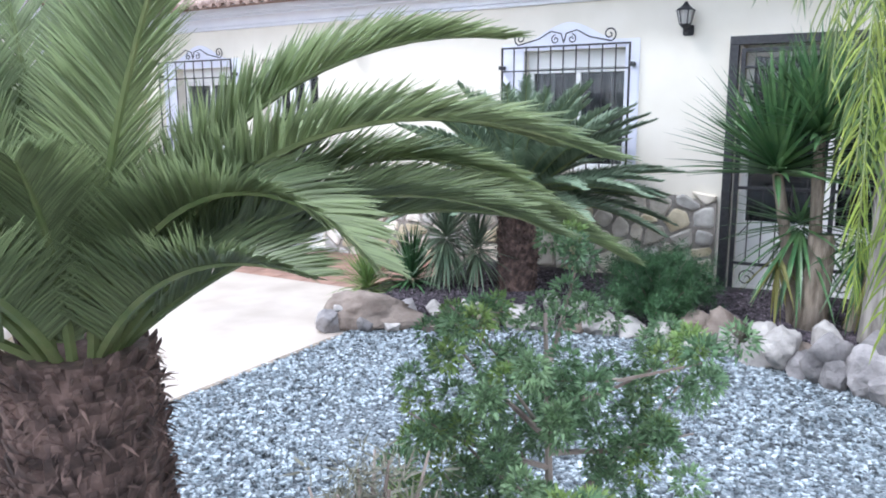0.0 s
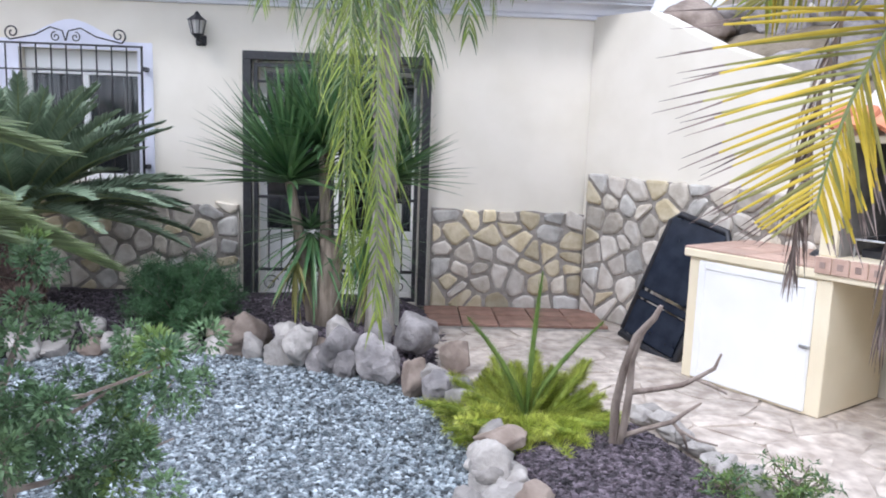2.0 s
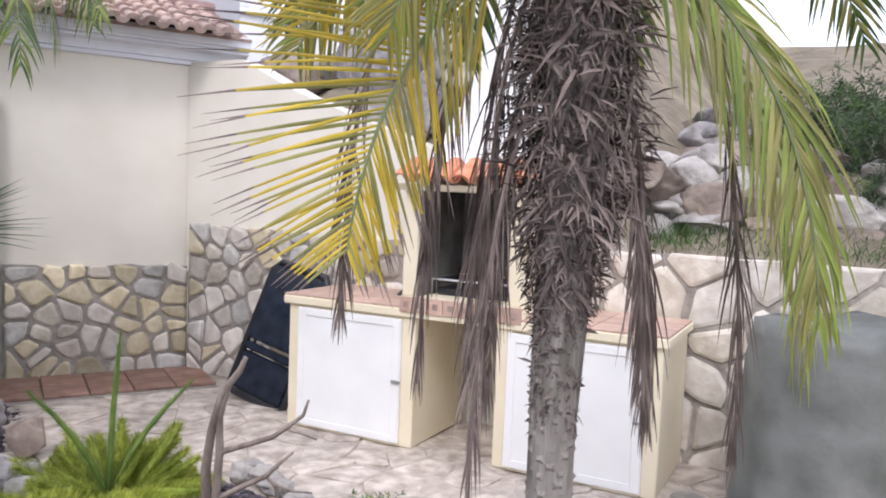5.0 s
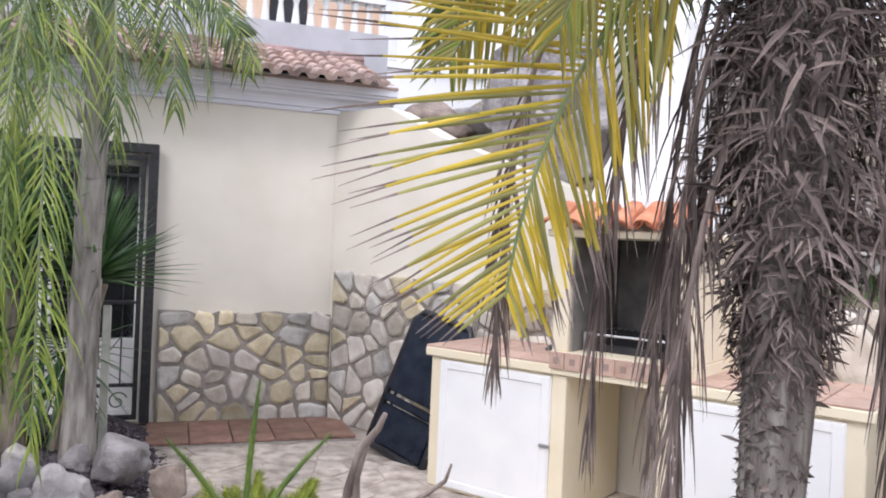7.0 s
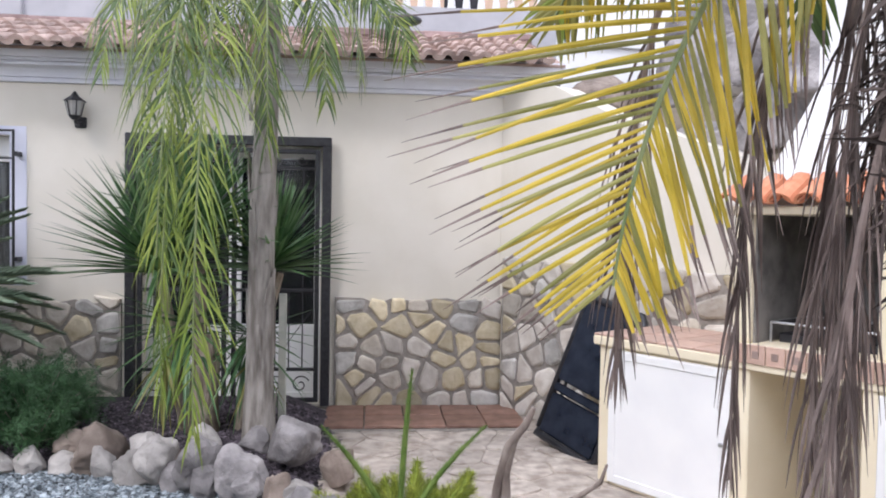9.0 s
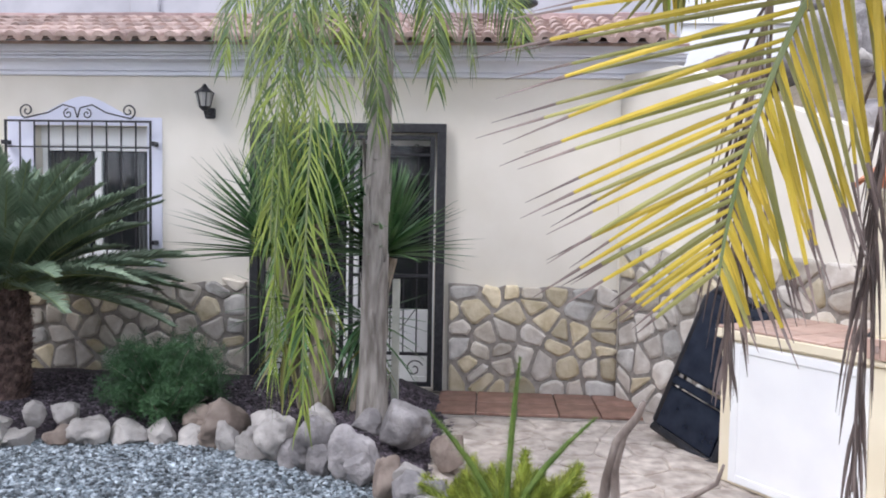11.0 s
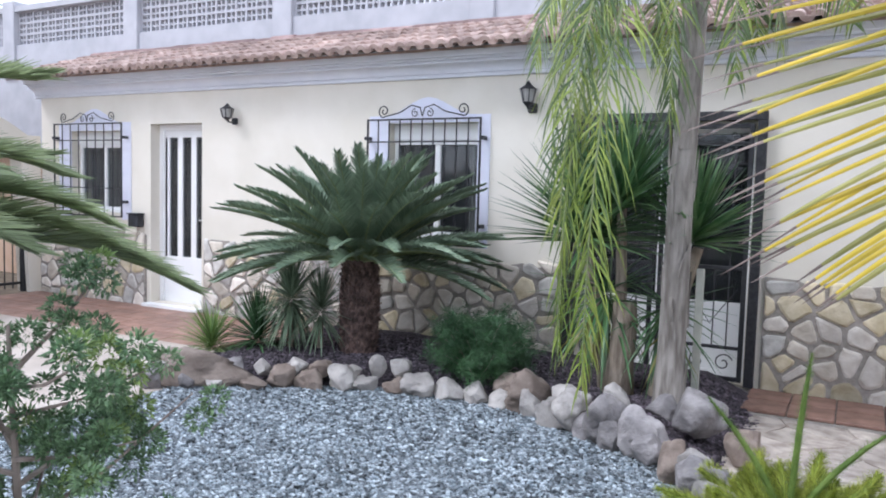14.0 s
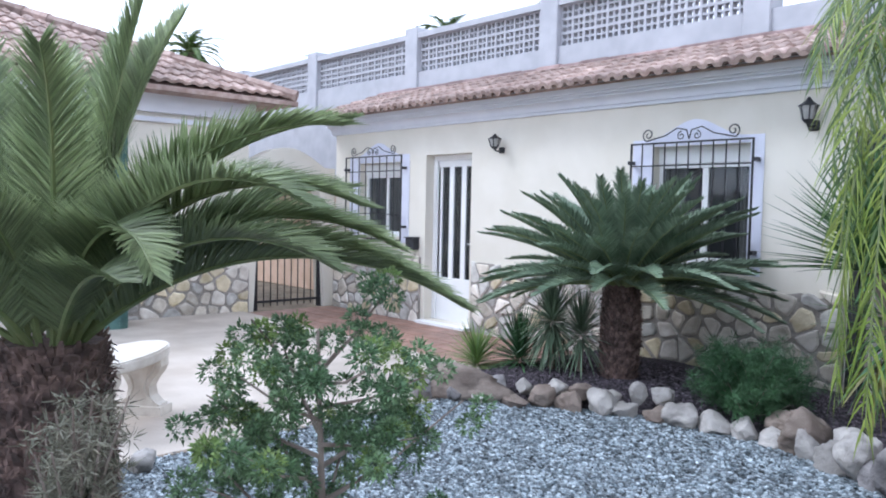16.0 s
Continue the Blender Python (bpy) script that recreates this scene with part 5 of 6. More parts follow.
bushy("garden_shrub", (0.10, 1.36, 0.03), 1.36, 0.43, "young green shrub with soft clumped foliage in the gravel", "shrub", ("shrub", "shrub_tip"), 41, stems=28, clumps=11, leaves=170, leaf=0.012, lw=0.012, low=0.18, clump_r=0.034, up=0.42, tipk=0.2, cushion=True)
bushy("grey_shrub", (0.07, 0.81, 0.03), 1.10, 0.24, "grey-green lavender bush with upright sprigs", "shrub", ("lavender", "lavender"), 42, stems=64, clumps=10, leaves=14, leaf=0.024, lw=0.005, low=0.35, clump_r=0.025, up=1.8)
bushy("asparagus_bush", (-0.77, 5.42, 0.10), 0.33, 0.38, "dark green feathery bush spilling over the stones", "shrub", ("darkbush", "darkbush"), 43, stems=80, clumps=12, leaves=52, leaf=0.034, lw=0.007, low=0.03, clump_r=0.06, up=0.6)
bushy("succulent_shrub", (2.42, 3.02, 0.0), 0.20, 0.16, "small bright green succulent beside the palm", "succulent", ("shrub_tip", "shrub"), 44, stems=18, clumps=5, leaves=10, leaf=0.03, lw=0.016, low=0.1, clump_r=0.03)
bushy("succulent_shrub", (2.12, 3.0, 0.04), 0.14, 0.14, "low bright green succulent at the lava bed's edge", "succulent", ("shrub_tip", "shrub"), 45, stems=14, clumps=5, leaves=10, leaf=0.03, lw=0.016, low=0.1, clump_r=0.03)


def rosette(name, at, parent, g, n, length, width, e_lo, e_hi, m, droop=0.3, label=""):
    f = Mesh()
    for i in range(n):
        s = i / n
        az = i * 2.39996 + g.uniform(-0.2, 0.2)
        el = radians(e_lo + (e_hi - e_lo) * s + g.uniform(-8, 8))
        d = heading(az, el)
        f.blade(Vector((0, 0, 0.12 * s)) + d * 0.02, d, d.cross(UP), length * g.uniform(0.8, 1.1) * (1 - 0.15 * s), width, droop * (1 - s) * g.uniform(0.5, 1.4), 4, 0, 0.45)
    o = f.make(name, m, parent, label)
    o.location = at
    return o


g = random.Random(50)
yu = thing("yucca", (0.20, 5.62, 0.10), "tall yucca with dark sword leaves and a cut trunk", "yucca")
k = Mesh()
k.tube([(0.02, -0.05, 0), (0.03, -0.05, 0.25), (0.05, -0.05, 0.50), (0.04, -0.04, 0.66)], [0.115, 0.09, 0.085, 0.08], 12)
k.make("trunk", M["trunk_tan"], yu, smooth=True)
for x0, x1, y1, z1 in ((-0.08, -0.26, 0.0, 1.06), (0.02, -0.02, 0.0, 1.30), (0.25, 0.48, 0.10, 1.05)):
    k = Mesh()
    k.tube([(x0, 0, 0), (x0 * 0.5 + x1 * 0.5, y1 * 0.5, z1 * 0.55), (x1, y1, z1)], [0.05, 0.04, 0.035], 8)
    k.make("stem", M["trunk_tan"], yu)
for x, y, z, n, l in ((-0.26, 0.0, 1.04, 210, 0.80), (-0.02, 0.0, 1.30, 150, 0.70), (0.44, 0.10, 1.06, 170, 0.62)):
    rosette("leaf_head", (x, y, z), yu, g, n, l, 0.042, 2, 88, M["yucca"], 0.2)
rosette("leaf_head", (-0.10, 0.02, 0.62), yu, g, 80, 0.62, 0.03, -65, 35, M["yucca"], 0.8)
rosette("leaf_head", (0.30, 0.06, 0.55), yu, g, 60, 0.56, 0.03, -70, 30, M["yucca"], 0.8)
for x, y in ((-0.2, -0.1), (0.36, -0.12)):
    rosette("dry_leaves", (x, y, 0.42), yu, g, 12, 0.42, 0.03, -80, -30, M["palm_olive"], 0.5)


def palm_crown(parent, g, specs, leaf, width, pairs, mats, droop, lean=55, lift=8, rad=0.012, bend=0.8, swirl=0.05, tip=None, segs=4, name="frond", label="", even=1.0):
    for x, y, z, az, e0, e1, length, *rest in specs:
        ks = tuple(range(len(mats) - 1 if tip is None else len(mats) - 2))
        f = frond_mesh(g, radians(az), radians(e0), radians(e1), length, leaf, width, pairs, droop, lean, lift, bend, rad, 0.16, ks, (len(mats) - 2 if tip is not None else None), segs, radians(g.uniform(-12, 12)), swirl, radians(rest[0]) if rest else 0.0, even)
        o = f.make(name, [M[m] for m in mats], parent, label)
        o.location = (x, y, z)


# queen palm in front of the patio door
g = random.Random(60)
qp = thing("queen_palm", (0.62, 5.36, 0.08), "slim grey-trunked palm with drooping green and lime fronds", "palm tree")
k = Mesh()
pts = [(0.0, 0, -0.05), (-0.01, 0, 0.12), (-0.01, 0, 0.4), (-0.005, 0, 0.9), (0.0, 0, 1.5), (0.02, 0, 2.0), (0.03, 0, 2.6), (0.03, 0, 3.2)]
k.tube(pts, [0.13, 0.105, 0.088, 0.082, 0.078, 0.072, 0.075, 0.05], 14)
k.make("trunk", M["trunk_grey"], qp, smooth=True)
f = Mesh()
for i in range(26):
    a = i * 2.4
    z = 0.10 + (i % 13) * 0.16
    out, tan = Vector((math.cos(a), math.sin(a), 0)), Vector((-math.sin(a), math.cos(a), 0))
    p = out * 0.080 + UP * z
    w = g.uniform(0.02, 0.045)
    h = g.uniform(0.12, 0.38)
    f.add([p - tan * w, p + tan * w, p + tan * w * 0.4 + UP * h + out * 0.018, p - tan * w * 0.4 + UP * h + out * 0.018, p - tan * w - out * 0.02, p + tan * w - out * 0.02],
          [(0, 1, 2, 3), (0, 3, 4), (1, 5, 2), (0, 4, 5, 1)])
f.make("shaggy_bark", M["trunk_grey"], qp)
specs = [(0.0, -0.02, 3.0, az, 50 + g.uniform(-8, 8), -70, ln, rl) for az, ln, rl in
         ((150, 1.3, 30), (185, 1.3, -30), (222, 1.2, -40), (318, 1.2, 30), (350, 1.2, 50), (20, 1.25, -50), (70, 1.3, 0), (115, 1.3, 20))]
palm_crown(qp, g, specs, 0.36, 0.012, 34, ["palm", "palm_lime", "palm", "rachis"], 0.75, 62, 0, 0.010, 0.5, 0.10)
palm_crown(qp, g, [(0.0, -0.04, 2.98, az, 48, -86, ln, rl) for az, ln, rl in ((292, 1.9, 30), (305, 1.6, -40), (246, 1.8, 40), (232, 1.6, -20), (276, 1.7, 60))],
           0.40, 0.012, 44, ["palm", "palm_lime", "palm", "rachis"], 1.1, 58, 0, 0.010, 0.55, 0.12)
# long fronds that arch over the garden and hang down in front of the trunk
palm_crown(qp, g, [(0.0, -0.05, 2.90, 269, 33, -92, 3.4, 20), (-0.02, -0.05, 2.92, 266, 35, -92, 3.3, 60)],
           0.46, 0.0098, 104, ["palm_lime", "palm", "palm_lime", "palm_lime", "rachis"], 1.7, 64, 0, 0.010, 0.52, 0.38, label="long hanging frond turning lime green")
palm_crown(qp, g, [(0.0, -0.05, 2.98, 266, 40, -88, 2.9, -30), (0.03, -0.05, 2.98, 277, 44, -86, 2.2, 30), (0.0, -0.03, 3.0, 260, 44, -86, 2.5, 40)],
           0.44, 0.0098, 84, ["palm", "palm", "palm_lime", "rachis"], 1.6, 62, 0, 0.010, 0.55, 0.34)

ps = thing("wooden_post", (0.72, 5.62, 0.10), "pale weathered post beside the palm trunk", "post")
part("post_body", bev_box(-0.024, 0.024, -0.02, 0.02, 0, 0.92, 0.004), M["post"], ps)

# pygmy date palm by the path, heavy with dead leaves
g = random.Random(70)
PX, PYY = 2.12, 1.55
dp = thing("date_palm", (PX, PYY, 0.0), "pygmy date palm with a shaggy fibrous trunk and dead hanging fronds", "palm tree")
k = Mesh()
k.tube([(0, 0, -0.05), (0, 0, 0.5), (0.0, 0, 1.0), (0.02, 0, 1.6), (0.03, 0, 2.3)], [0.062, 0.055, 0.055, 0.075, 0.09], 12)
k.make("trunk", M["trunk_grey"], dp, smooth=True)
f = Mesh()
for i in range(420):
    a, z = i * 2.39996 + g.uniform(-0.3, 0.3), 0.03 + 1.35 * i / 420
    out, tan = Vector((math.cos(a), math.sin(a), 0)), Vector((-math.sin(a), math.cos(a), 0))
    p = out * 0.052 + UP * z
    w, l = g.uniform(0.006, 0.013), g.uniform(0.004, 0.014)
    e = p + out * l * 0.7 + UP * l
    f.add([p - tan * w, p + tan * w, e + tan * w * 0.5, e - tan * w * 0.5, p + UP * 0.022 - tan * w, p + UP * 0.022 + tan * w], [(0, 1, 2, 3), (3, 2, 5, 4), (0, 3, 4), (1, 5, 2)])
f.make("stubbed_bark", M["trunk_grey"], dp)
f = Mesh()
for i in range(9500):
    a = g.uniform(0, 6.283)
    z = 0.98 + 1.27 * g.random() ** 0.62
    full = min(max((z - 1.20) / 0.36, 0.04), 1.0)
    out, tan = Vector((math.cos(a), math.sin(a), 0)), Vector((-math.sin(a), math.cos(a), 0))
    lump = 0.75 + 0.45 * noise.noise(Vector((a * 1.3, z * 5, 3)))
    r0 = 0.050 + 0.142 * full * lump * g.random() ** 0.8
    p = out * r0 + UP * z + Vector((0.02 * full, 0, 0))
    d = (out * g.uniform(0.0, 0.8) + tan * g.uniform(-0.8, 0.8) + UP * g.uniform(-1.2, 0.4)).normalized()
    big = g.random() < 0.07
    f.blade(p, d, d.cross(out + UP * 0.3), (0.3 + 0.7 * full) * (g.uniform(0.06, 0.14) if big else g.uniform(0.025, 0.065)), g.uniform(0.008, 0.016) if big else g.uniform(0.003, 0.008), 0.5, 2, 0 if g.random() < 0.7 else 1, 0.5)
f.make("fibre_skirt", [M["fibre"], M["dead"]], dp)
palm_crown(dp, g, [(-0.06, 0.03, 2.12, 160, -4, -84, 0.88, 84)], 0.50, 0.0090, 52, ["palm_olive", "palm_yellow", "palm_olive", "palm_yellow", "palm_yellow", "dead", "rachis"], 0.10, 82, 4, 0.008, 0.45, 0.03, tip=1, label="frond turning yellow with dry brown tips", even=0.62)
palm_crown(dp, g, [(0, 0, 2.2, 140, 30, -60, 0.80, 60), (0, 0, 2.22, 170, 20, -75, 0.62, 70), (0, 0, 2.25, 150, 38, -60, 0.72, 40)], 0.28, 0.011, 42, ["palm_olive", "palm_lime", "palm_olive", "palm_yellow", "rachis"], 0.4, 58, 6, 0.008, 0.6, 0.05)
palm_crown(dp, g, [(0, 0, 2.25, az, 58, -60, 1.25) for az in (0, 40, 75, 108, 205, 250, 320, 345)], 0.32, 0.015, 40, ["palm", "palm_olive", "palm", "rachis"], 0.6, 58, 6, 0.008, 0.7, 0.05)
palm_crown(dp, g, [(0, 0, 2.15, -28, 25, -87, 1.25, 50), (0, 0, 2.15, -50, 30, -87, 1.1, 70), (0, 0, 2.15, -12, 35, -87, 1.35, 40)], 0.36, 0.0115, 40, ["palm_olive", "palm_lime", "palm_olive", "rachis"], 1.2, 36, 2, 0.008, 0.35, 0.08)
for az, r, z, ln in ((118, 0.12, 2.10, 1.05), (131, 0.48, 1.92, 0.72), (129, 0.24, 2.0, 0.95), (165, 0.09, 1.75, 0.95), (-40, 0.10, 1.9, 0.9), (-60, 0.14, 1.65, 0.5), (-25, 0.34, 1.85, 0.95), (-15, 0.18, 1.6, 0.6), (100, 0.12, 1.9, 0.9), (150, 0.10, 2.0, 0.7)):
    a = radians(az)
    f = frond_mesh(g, a, radians(-50), radians(-90), ln, 0.25, 0.0068, 36, 1.7, 24, 0, 0.2, 0.006, 0.10, (0,), None, 4, 0, 0.26)
    o = f.make("dead_frond", [M["dead"], M["dead"]], dp, "dry brown hanging frond")
    o.location = (r * math.cos(a), r * math.sin(a), z)

# foxtail fern
g = random.Random(80)
ff = thing("foxtail_fern", (1.42, 3.86, 0.06), "bright lime foxtail fern with bushy plumes", "fern")


def plume(g, pts, r, n):
    """A bottle-brush stem: a soft tapering core set all round with fine short needles."""
    f = Mesh()
    P = [Vector(p) for p in pts]
    last = len(P) - 1
    full = lambda t: (0.45 + 0.55 * min(t * 3, 1)) * math.sqrt(max(0.03, 1 - (max(0.0, t - 0.42) / 0.59) ** 2))
    f.tube(P, [r * 0.40 * full(i / last) for i in range(last + 1)], 8, 1)
    for i in range(n):
        s = (i + g.random()) / n * last
        j = min(int(s), last - 1)
        p, d = P[j].lerp(P[j + 1], s - j), (P[j + 1] - P[j]).normalized()
        o = Matrix.Rotation(i * 2.39996, 3, d) @ d.orthogonal().normalized()
        t = s / last
        w = (o + d * g.uniform(0.2, 1.2) + Vector((g.gauss(0, 0.3), g.gauss(0, 0.3), g.gauss(0, 0.3)))).normalized()
        f.blade(p + o * r * 0.28 * full(t), w, d.cross(o), r * g.uniform(0.7, 1.15) * (0.35 + 0.65 * full(t)), 0.0065, 0.0, 1, 0, 0.2)
    return f


for i in range(76):
    az = i * 2.39996 + g.uniform(-0.2, 0.2)
    q = (i * 0.618) % 1
    e = radians(3 + 50 * q)
    ln = g.uniform(0.30, 0.52) * (1 - 0.2 * q)
    base = 0.14 * ((i * 0.755) % 1)
    p = Vector((base * math.cos(az), base * math.sin(az), 0.01))
    pts = [p]
    for s in range(8):
        p = p + heading(az + 0.35 * math.sin(i * 3.0) * s / 8, e + radians(16 * math.sin(i * 1.7) - 26 * s / 8 + (14 if s > 5 else 0))) * ln / 8
        p.z = max(p.z, 0.03)
        pts.append(p)
    plume(g, pts, 0.060, 700).make("plume", [M["fern"], M["fern_core"]], ff)
for x, y, z in ((0.05, 0.02, 0.80), (-0.33, -0.08, 0.58), (0.38, 0.02, 0.55)):
    pts = [Vector((x * 0.35 * t + x * 0.65 * t * t, y * t, z * t)) for t in (0, 0.2, 0.4, 0.6, 0.8, 1.0)]
    plume(g, pts, 0.032, 560).make("plume", [M["fern_spear"], M["fern_spear"]], ff, "tall upright plume")

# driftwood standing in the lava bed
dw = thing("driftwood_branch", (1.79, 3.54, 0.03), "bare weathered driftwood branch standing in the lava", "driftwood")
# Limbs are placed to fit the camera's view, along its right and near axes.
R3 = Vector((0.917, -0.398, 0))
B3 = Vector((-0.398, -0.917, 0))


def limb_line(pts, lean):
    """Points along a limb, leaning out of its plane towards the path as it rises, rescaled to keep its outline in the
    camera's view.
    """
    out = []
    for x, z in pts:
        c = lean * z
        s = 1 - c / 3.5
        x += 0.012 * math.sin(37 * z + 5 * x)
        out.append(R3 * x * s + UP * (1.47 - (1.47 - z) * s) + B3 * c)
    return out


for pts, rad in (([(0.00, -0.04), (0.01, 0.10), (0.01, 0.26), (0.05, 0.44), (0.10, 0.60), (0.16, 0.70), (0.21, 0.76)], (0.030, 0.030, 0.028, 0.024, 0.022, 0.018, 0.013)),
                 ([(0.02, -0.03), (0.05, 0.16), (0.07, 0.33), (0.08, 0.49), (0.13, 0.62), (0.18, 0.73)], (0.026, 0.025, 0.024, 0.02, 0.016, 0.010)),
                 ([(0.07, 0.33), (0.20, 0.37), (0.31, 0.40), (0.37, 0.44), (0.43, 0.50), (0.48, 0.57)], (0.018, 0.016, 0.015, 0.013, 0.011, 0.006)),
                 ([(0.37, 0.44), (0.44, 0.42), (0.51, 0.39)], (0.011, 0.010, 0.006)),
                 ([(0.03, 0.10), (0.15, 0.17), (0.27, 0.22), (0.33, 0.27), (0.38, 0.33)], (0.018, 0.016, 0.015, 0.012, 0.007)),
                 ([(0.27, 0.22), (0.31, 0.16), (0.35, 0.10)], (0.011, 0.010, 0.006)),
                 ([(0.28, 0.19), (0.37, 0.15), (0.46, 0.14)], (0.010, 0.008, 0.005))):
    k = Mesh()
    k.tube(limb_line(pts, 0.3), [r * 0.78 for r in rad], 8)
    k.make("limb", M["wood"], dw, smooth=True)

# smaller plants by the cycad
g = random.Random(90)
ag = thing("agave_clump", (-2.62, 5.30, 0.10), "dark strappy agave clump between the stones and the wall", "agave")
rosette("leaf_head", (-0.15, 0.0, 0.05), ag, g, 150, 0.46, 0.022, -5, 84, M["darkbush"], 0.7)
rosette("leaf_head", (0.12, 0.1, 0.38), ag, g, 200, 0.44, 0.022, -60, 82, M["cycad"], 0.9)
rosette("leaf_head", (0.35, 0.2, 0.30), ag, g, 130, 0.42, 0.018, -40, 80, M["cycad"], 0.7)
k = Mesh()
k.tube([(0.12, 0.1, 0), (0.12, 0.1, 0.4)], 0.03, 6)
k.tube([(0.35, 0.2, 0), (0.35, 0.2, 0.3)], 0.025, 6)
k.make("stem", M["trunk_tan"], ag)
ag2 = thing("agave_clump", (-3.05, 5.05, 0.05), "bright green low agave beside the bed's end rock", "agave")
rosette("leaf_head", (0, 0, 0.03), ag2, g, 160, 0.40, 0.016, 0, 70, M["shrub_tip"], 1.1)

# columnar cactus in front of the side house
cc = thing("column_cactus", (-7.42, 3.48, 0.03), "ribbed blue-green columnar cactus beside the side house", "cactus")
k = Mesh()
n, rows = 40, 26
vs = []
for j in range(rows + 1):
    t = j / rows
    z = 2.52 * t if t < 0.9 else 2.52 * 0.9 + 0.252 * math.sin((t - 0.9) * 5 * math.pi)
    env = 0.145 if t < 0.9 else 0.145 * math.cos((t - 0.9) * 5 * math.pi)
    for i in range(n):
        a = 2 * math.pi * i / n
        r = env * (0.90 + 0.12 * abs(math.cos(a * 4))) + 0.0005
        vs.append((r * math.cos(a), r * math.sin(a), z))
k.add(vs, [(j * n + i, j * n + (i + 1) % n, (j + 1) * n + (i + 1) % n, (j + 1) * n + i) for j in range(rows) for i in range(n)])
k.make("stem", M["cactus"], cc, smooth=True)
k = Mesh()
g = random.Random(95)
for i in range(8):
    for j in range(40):
        a, z = math.pi / 4 * i, 0.06 + j * 0.054
        o3 = Vector((math.cos(a), math.sin(a), 0))
        for _ in range(3):
            d = (o3 + Vector((g.gauss(0, 0.5), g.gauss(0, 0.5), g.gauss(0, 0.5)))).normalized()
            k.blade(o3 * 0.147 + UP * z, d, d.cross(UP), 0.03, 0.0016, 0, 1)
k.make("spines", M["post"], cc)
gt = thing("grass_tuft", (-2.28, 1.42, 0.03), "pale yellow-green grass tuft among the stones", "grass")
rosette("leaf_head", (0, 0, 0), gt, g, 60, 0.26, 0.012, 30, 88, M["palm_lime"], 0.5)

# ---- stones ----
g = random.Random(100)
GROUPS = "stones edging the garden beds"
LBL = {"rock": "rough grey boulder edging the lava bed", "rock_pale": "pale limestone boulder edging the bed", "rock_brown": "brown rounded stone in the bed's border"}
line = []
for (a, b), (c, d) in zip(EDGE[:10], EDGE[1:11]):
    n = max(2, int(math.hypot(c - a, d - b) / 0.20))
    for i in range(n):
        line.append((a + (c - a) * i / n, b + (d - b) * i / n))
for x, y in line:
    w = g.uniform(0.09, 0.135)
    left = x < -0.4
    m = g.choice(("rock_brown", "rock", "rock_pale")) if left else g.choice(("rock_pale", "rock", "rock", "rock_brown"))
    if y < 4.0 and x > 0.9:
        m = "rock_pale"
    h = g.uniform(0.07, 0.10) if left else g.uniform(0.08, 0.12)
    boulder("border_stone", g, (w, w * g.uniform(0.75, 1.0), h), M[m], LBL[m], (x + g.uniform(-0.03, 0.03), y + g.uniform(-0.02, 0.05), 0.0), g.uniform(0, 6.28), GROUPS)
    if (left and g.random() < 0.85) or g.random() < 0.5:
        w = g.uniform(0.075, 0.125)
        m = g.choice(("rock_pale", "rock", "rock_brown", "rock_pale"))
        boulder("border_stone", g, (w, w * g.uniform(0.6, 0.9), g.uniform(0.05, 0.08)), M[m], LBL[m], (x + g.uniform(-0.05, 0.05), y + 0.13 + g.uniform(0, 0.05), 0.09), g.uniform(0, 6.28), GROUPS)
for x, y, z, sx, sy, sz, m in ((0.86, 5.0, 0.10, 0.19, 0.15, 0.14, "rock"), (0.35, 5.05, 0.10, 0.13, 0.1, 0.10, "rock_pale"), (0.12, 4.88, 0.03, 0.14, 0.12, 0.13, "rock_pale"),
                               (0.60, 4.62, 0.02, 0.14, 0.12, 0.14, "rock"), (0.40, 4.75, 0.02, 0.13, 0.12, 0.15, "rock"), (-0.25, 5.12, 0.02, 0.17, 0.13, 0.15, "rock_brown"),
                               (0.62, 5.15, 0.10, 0.1, 0.1, 0.09, "rock"), (1.12, 4.9, 0.0, 0.14, 0.11, 0.12, "rock_brown"), (1.14, 3.12, 0.0, 0.10, 0.09, 0.14, "rock_pale"), (1.2, 2.72, 0.0, 0.12, 0.09, 0.11, "rock_pale"), (1.05, 2.86, 0.0, 0.10, 0.08, 0.10, "rock_pale"), (1.22, 2.95, 0.03, 0.11, 0.07, 0.09, "rock_pale")):
    boulder("border_stone", g, (sx, sy, sz), M[m], LBL[m], (x, y, z), g.uniform(0, 6.28), GROUPS)
lg = boulder("flat_rock", g, (0.38, 0.20, 0.17), M["rock_brown"], "long flat layered brown rock at the terrace corner", (-2.62, 4.38, 0.0), radians(25), "", "rock", 0.35)
for i in range(16):
    t = i / 15
    x, y = 2.12 + 0.28 * t + g.uniform(-0.05, 0.05), 4.1 - 1.1 * t + g.uniform(-0.04, 0.04)
    w = g.uniform(0.06, 0.10)
    boulder("border_stone", g, (w, w * 0.8, g.uniform(0.035, 0.06)), M["rock_pale"], "low pale stone between lava and patio", (x, y, 0.0), g.uniform(0, 6.28), GROUPS)
for x, y, s, m in ((-2.30, 1.62, 0.16, "rock_brown"), (-2.1, 1.40, 0.14, "rock_pale"), (-1.85, 1.25, 0.13, "rock"), (-2.45, 1.9, 0.1, "rock_pale")):
    boulder("border_stone", g, (s, s * 0.85, s * 0.8), M[m], "stone ringing the cycad's planting hole", (x, y, 0.02), g.uniform(0, 6.28), GROUPS)


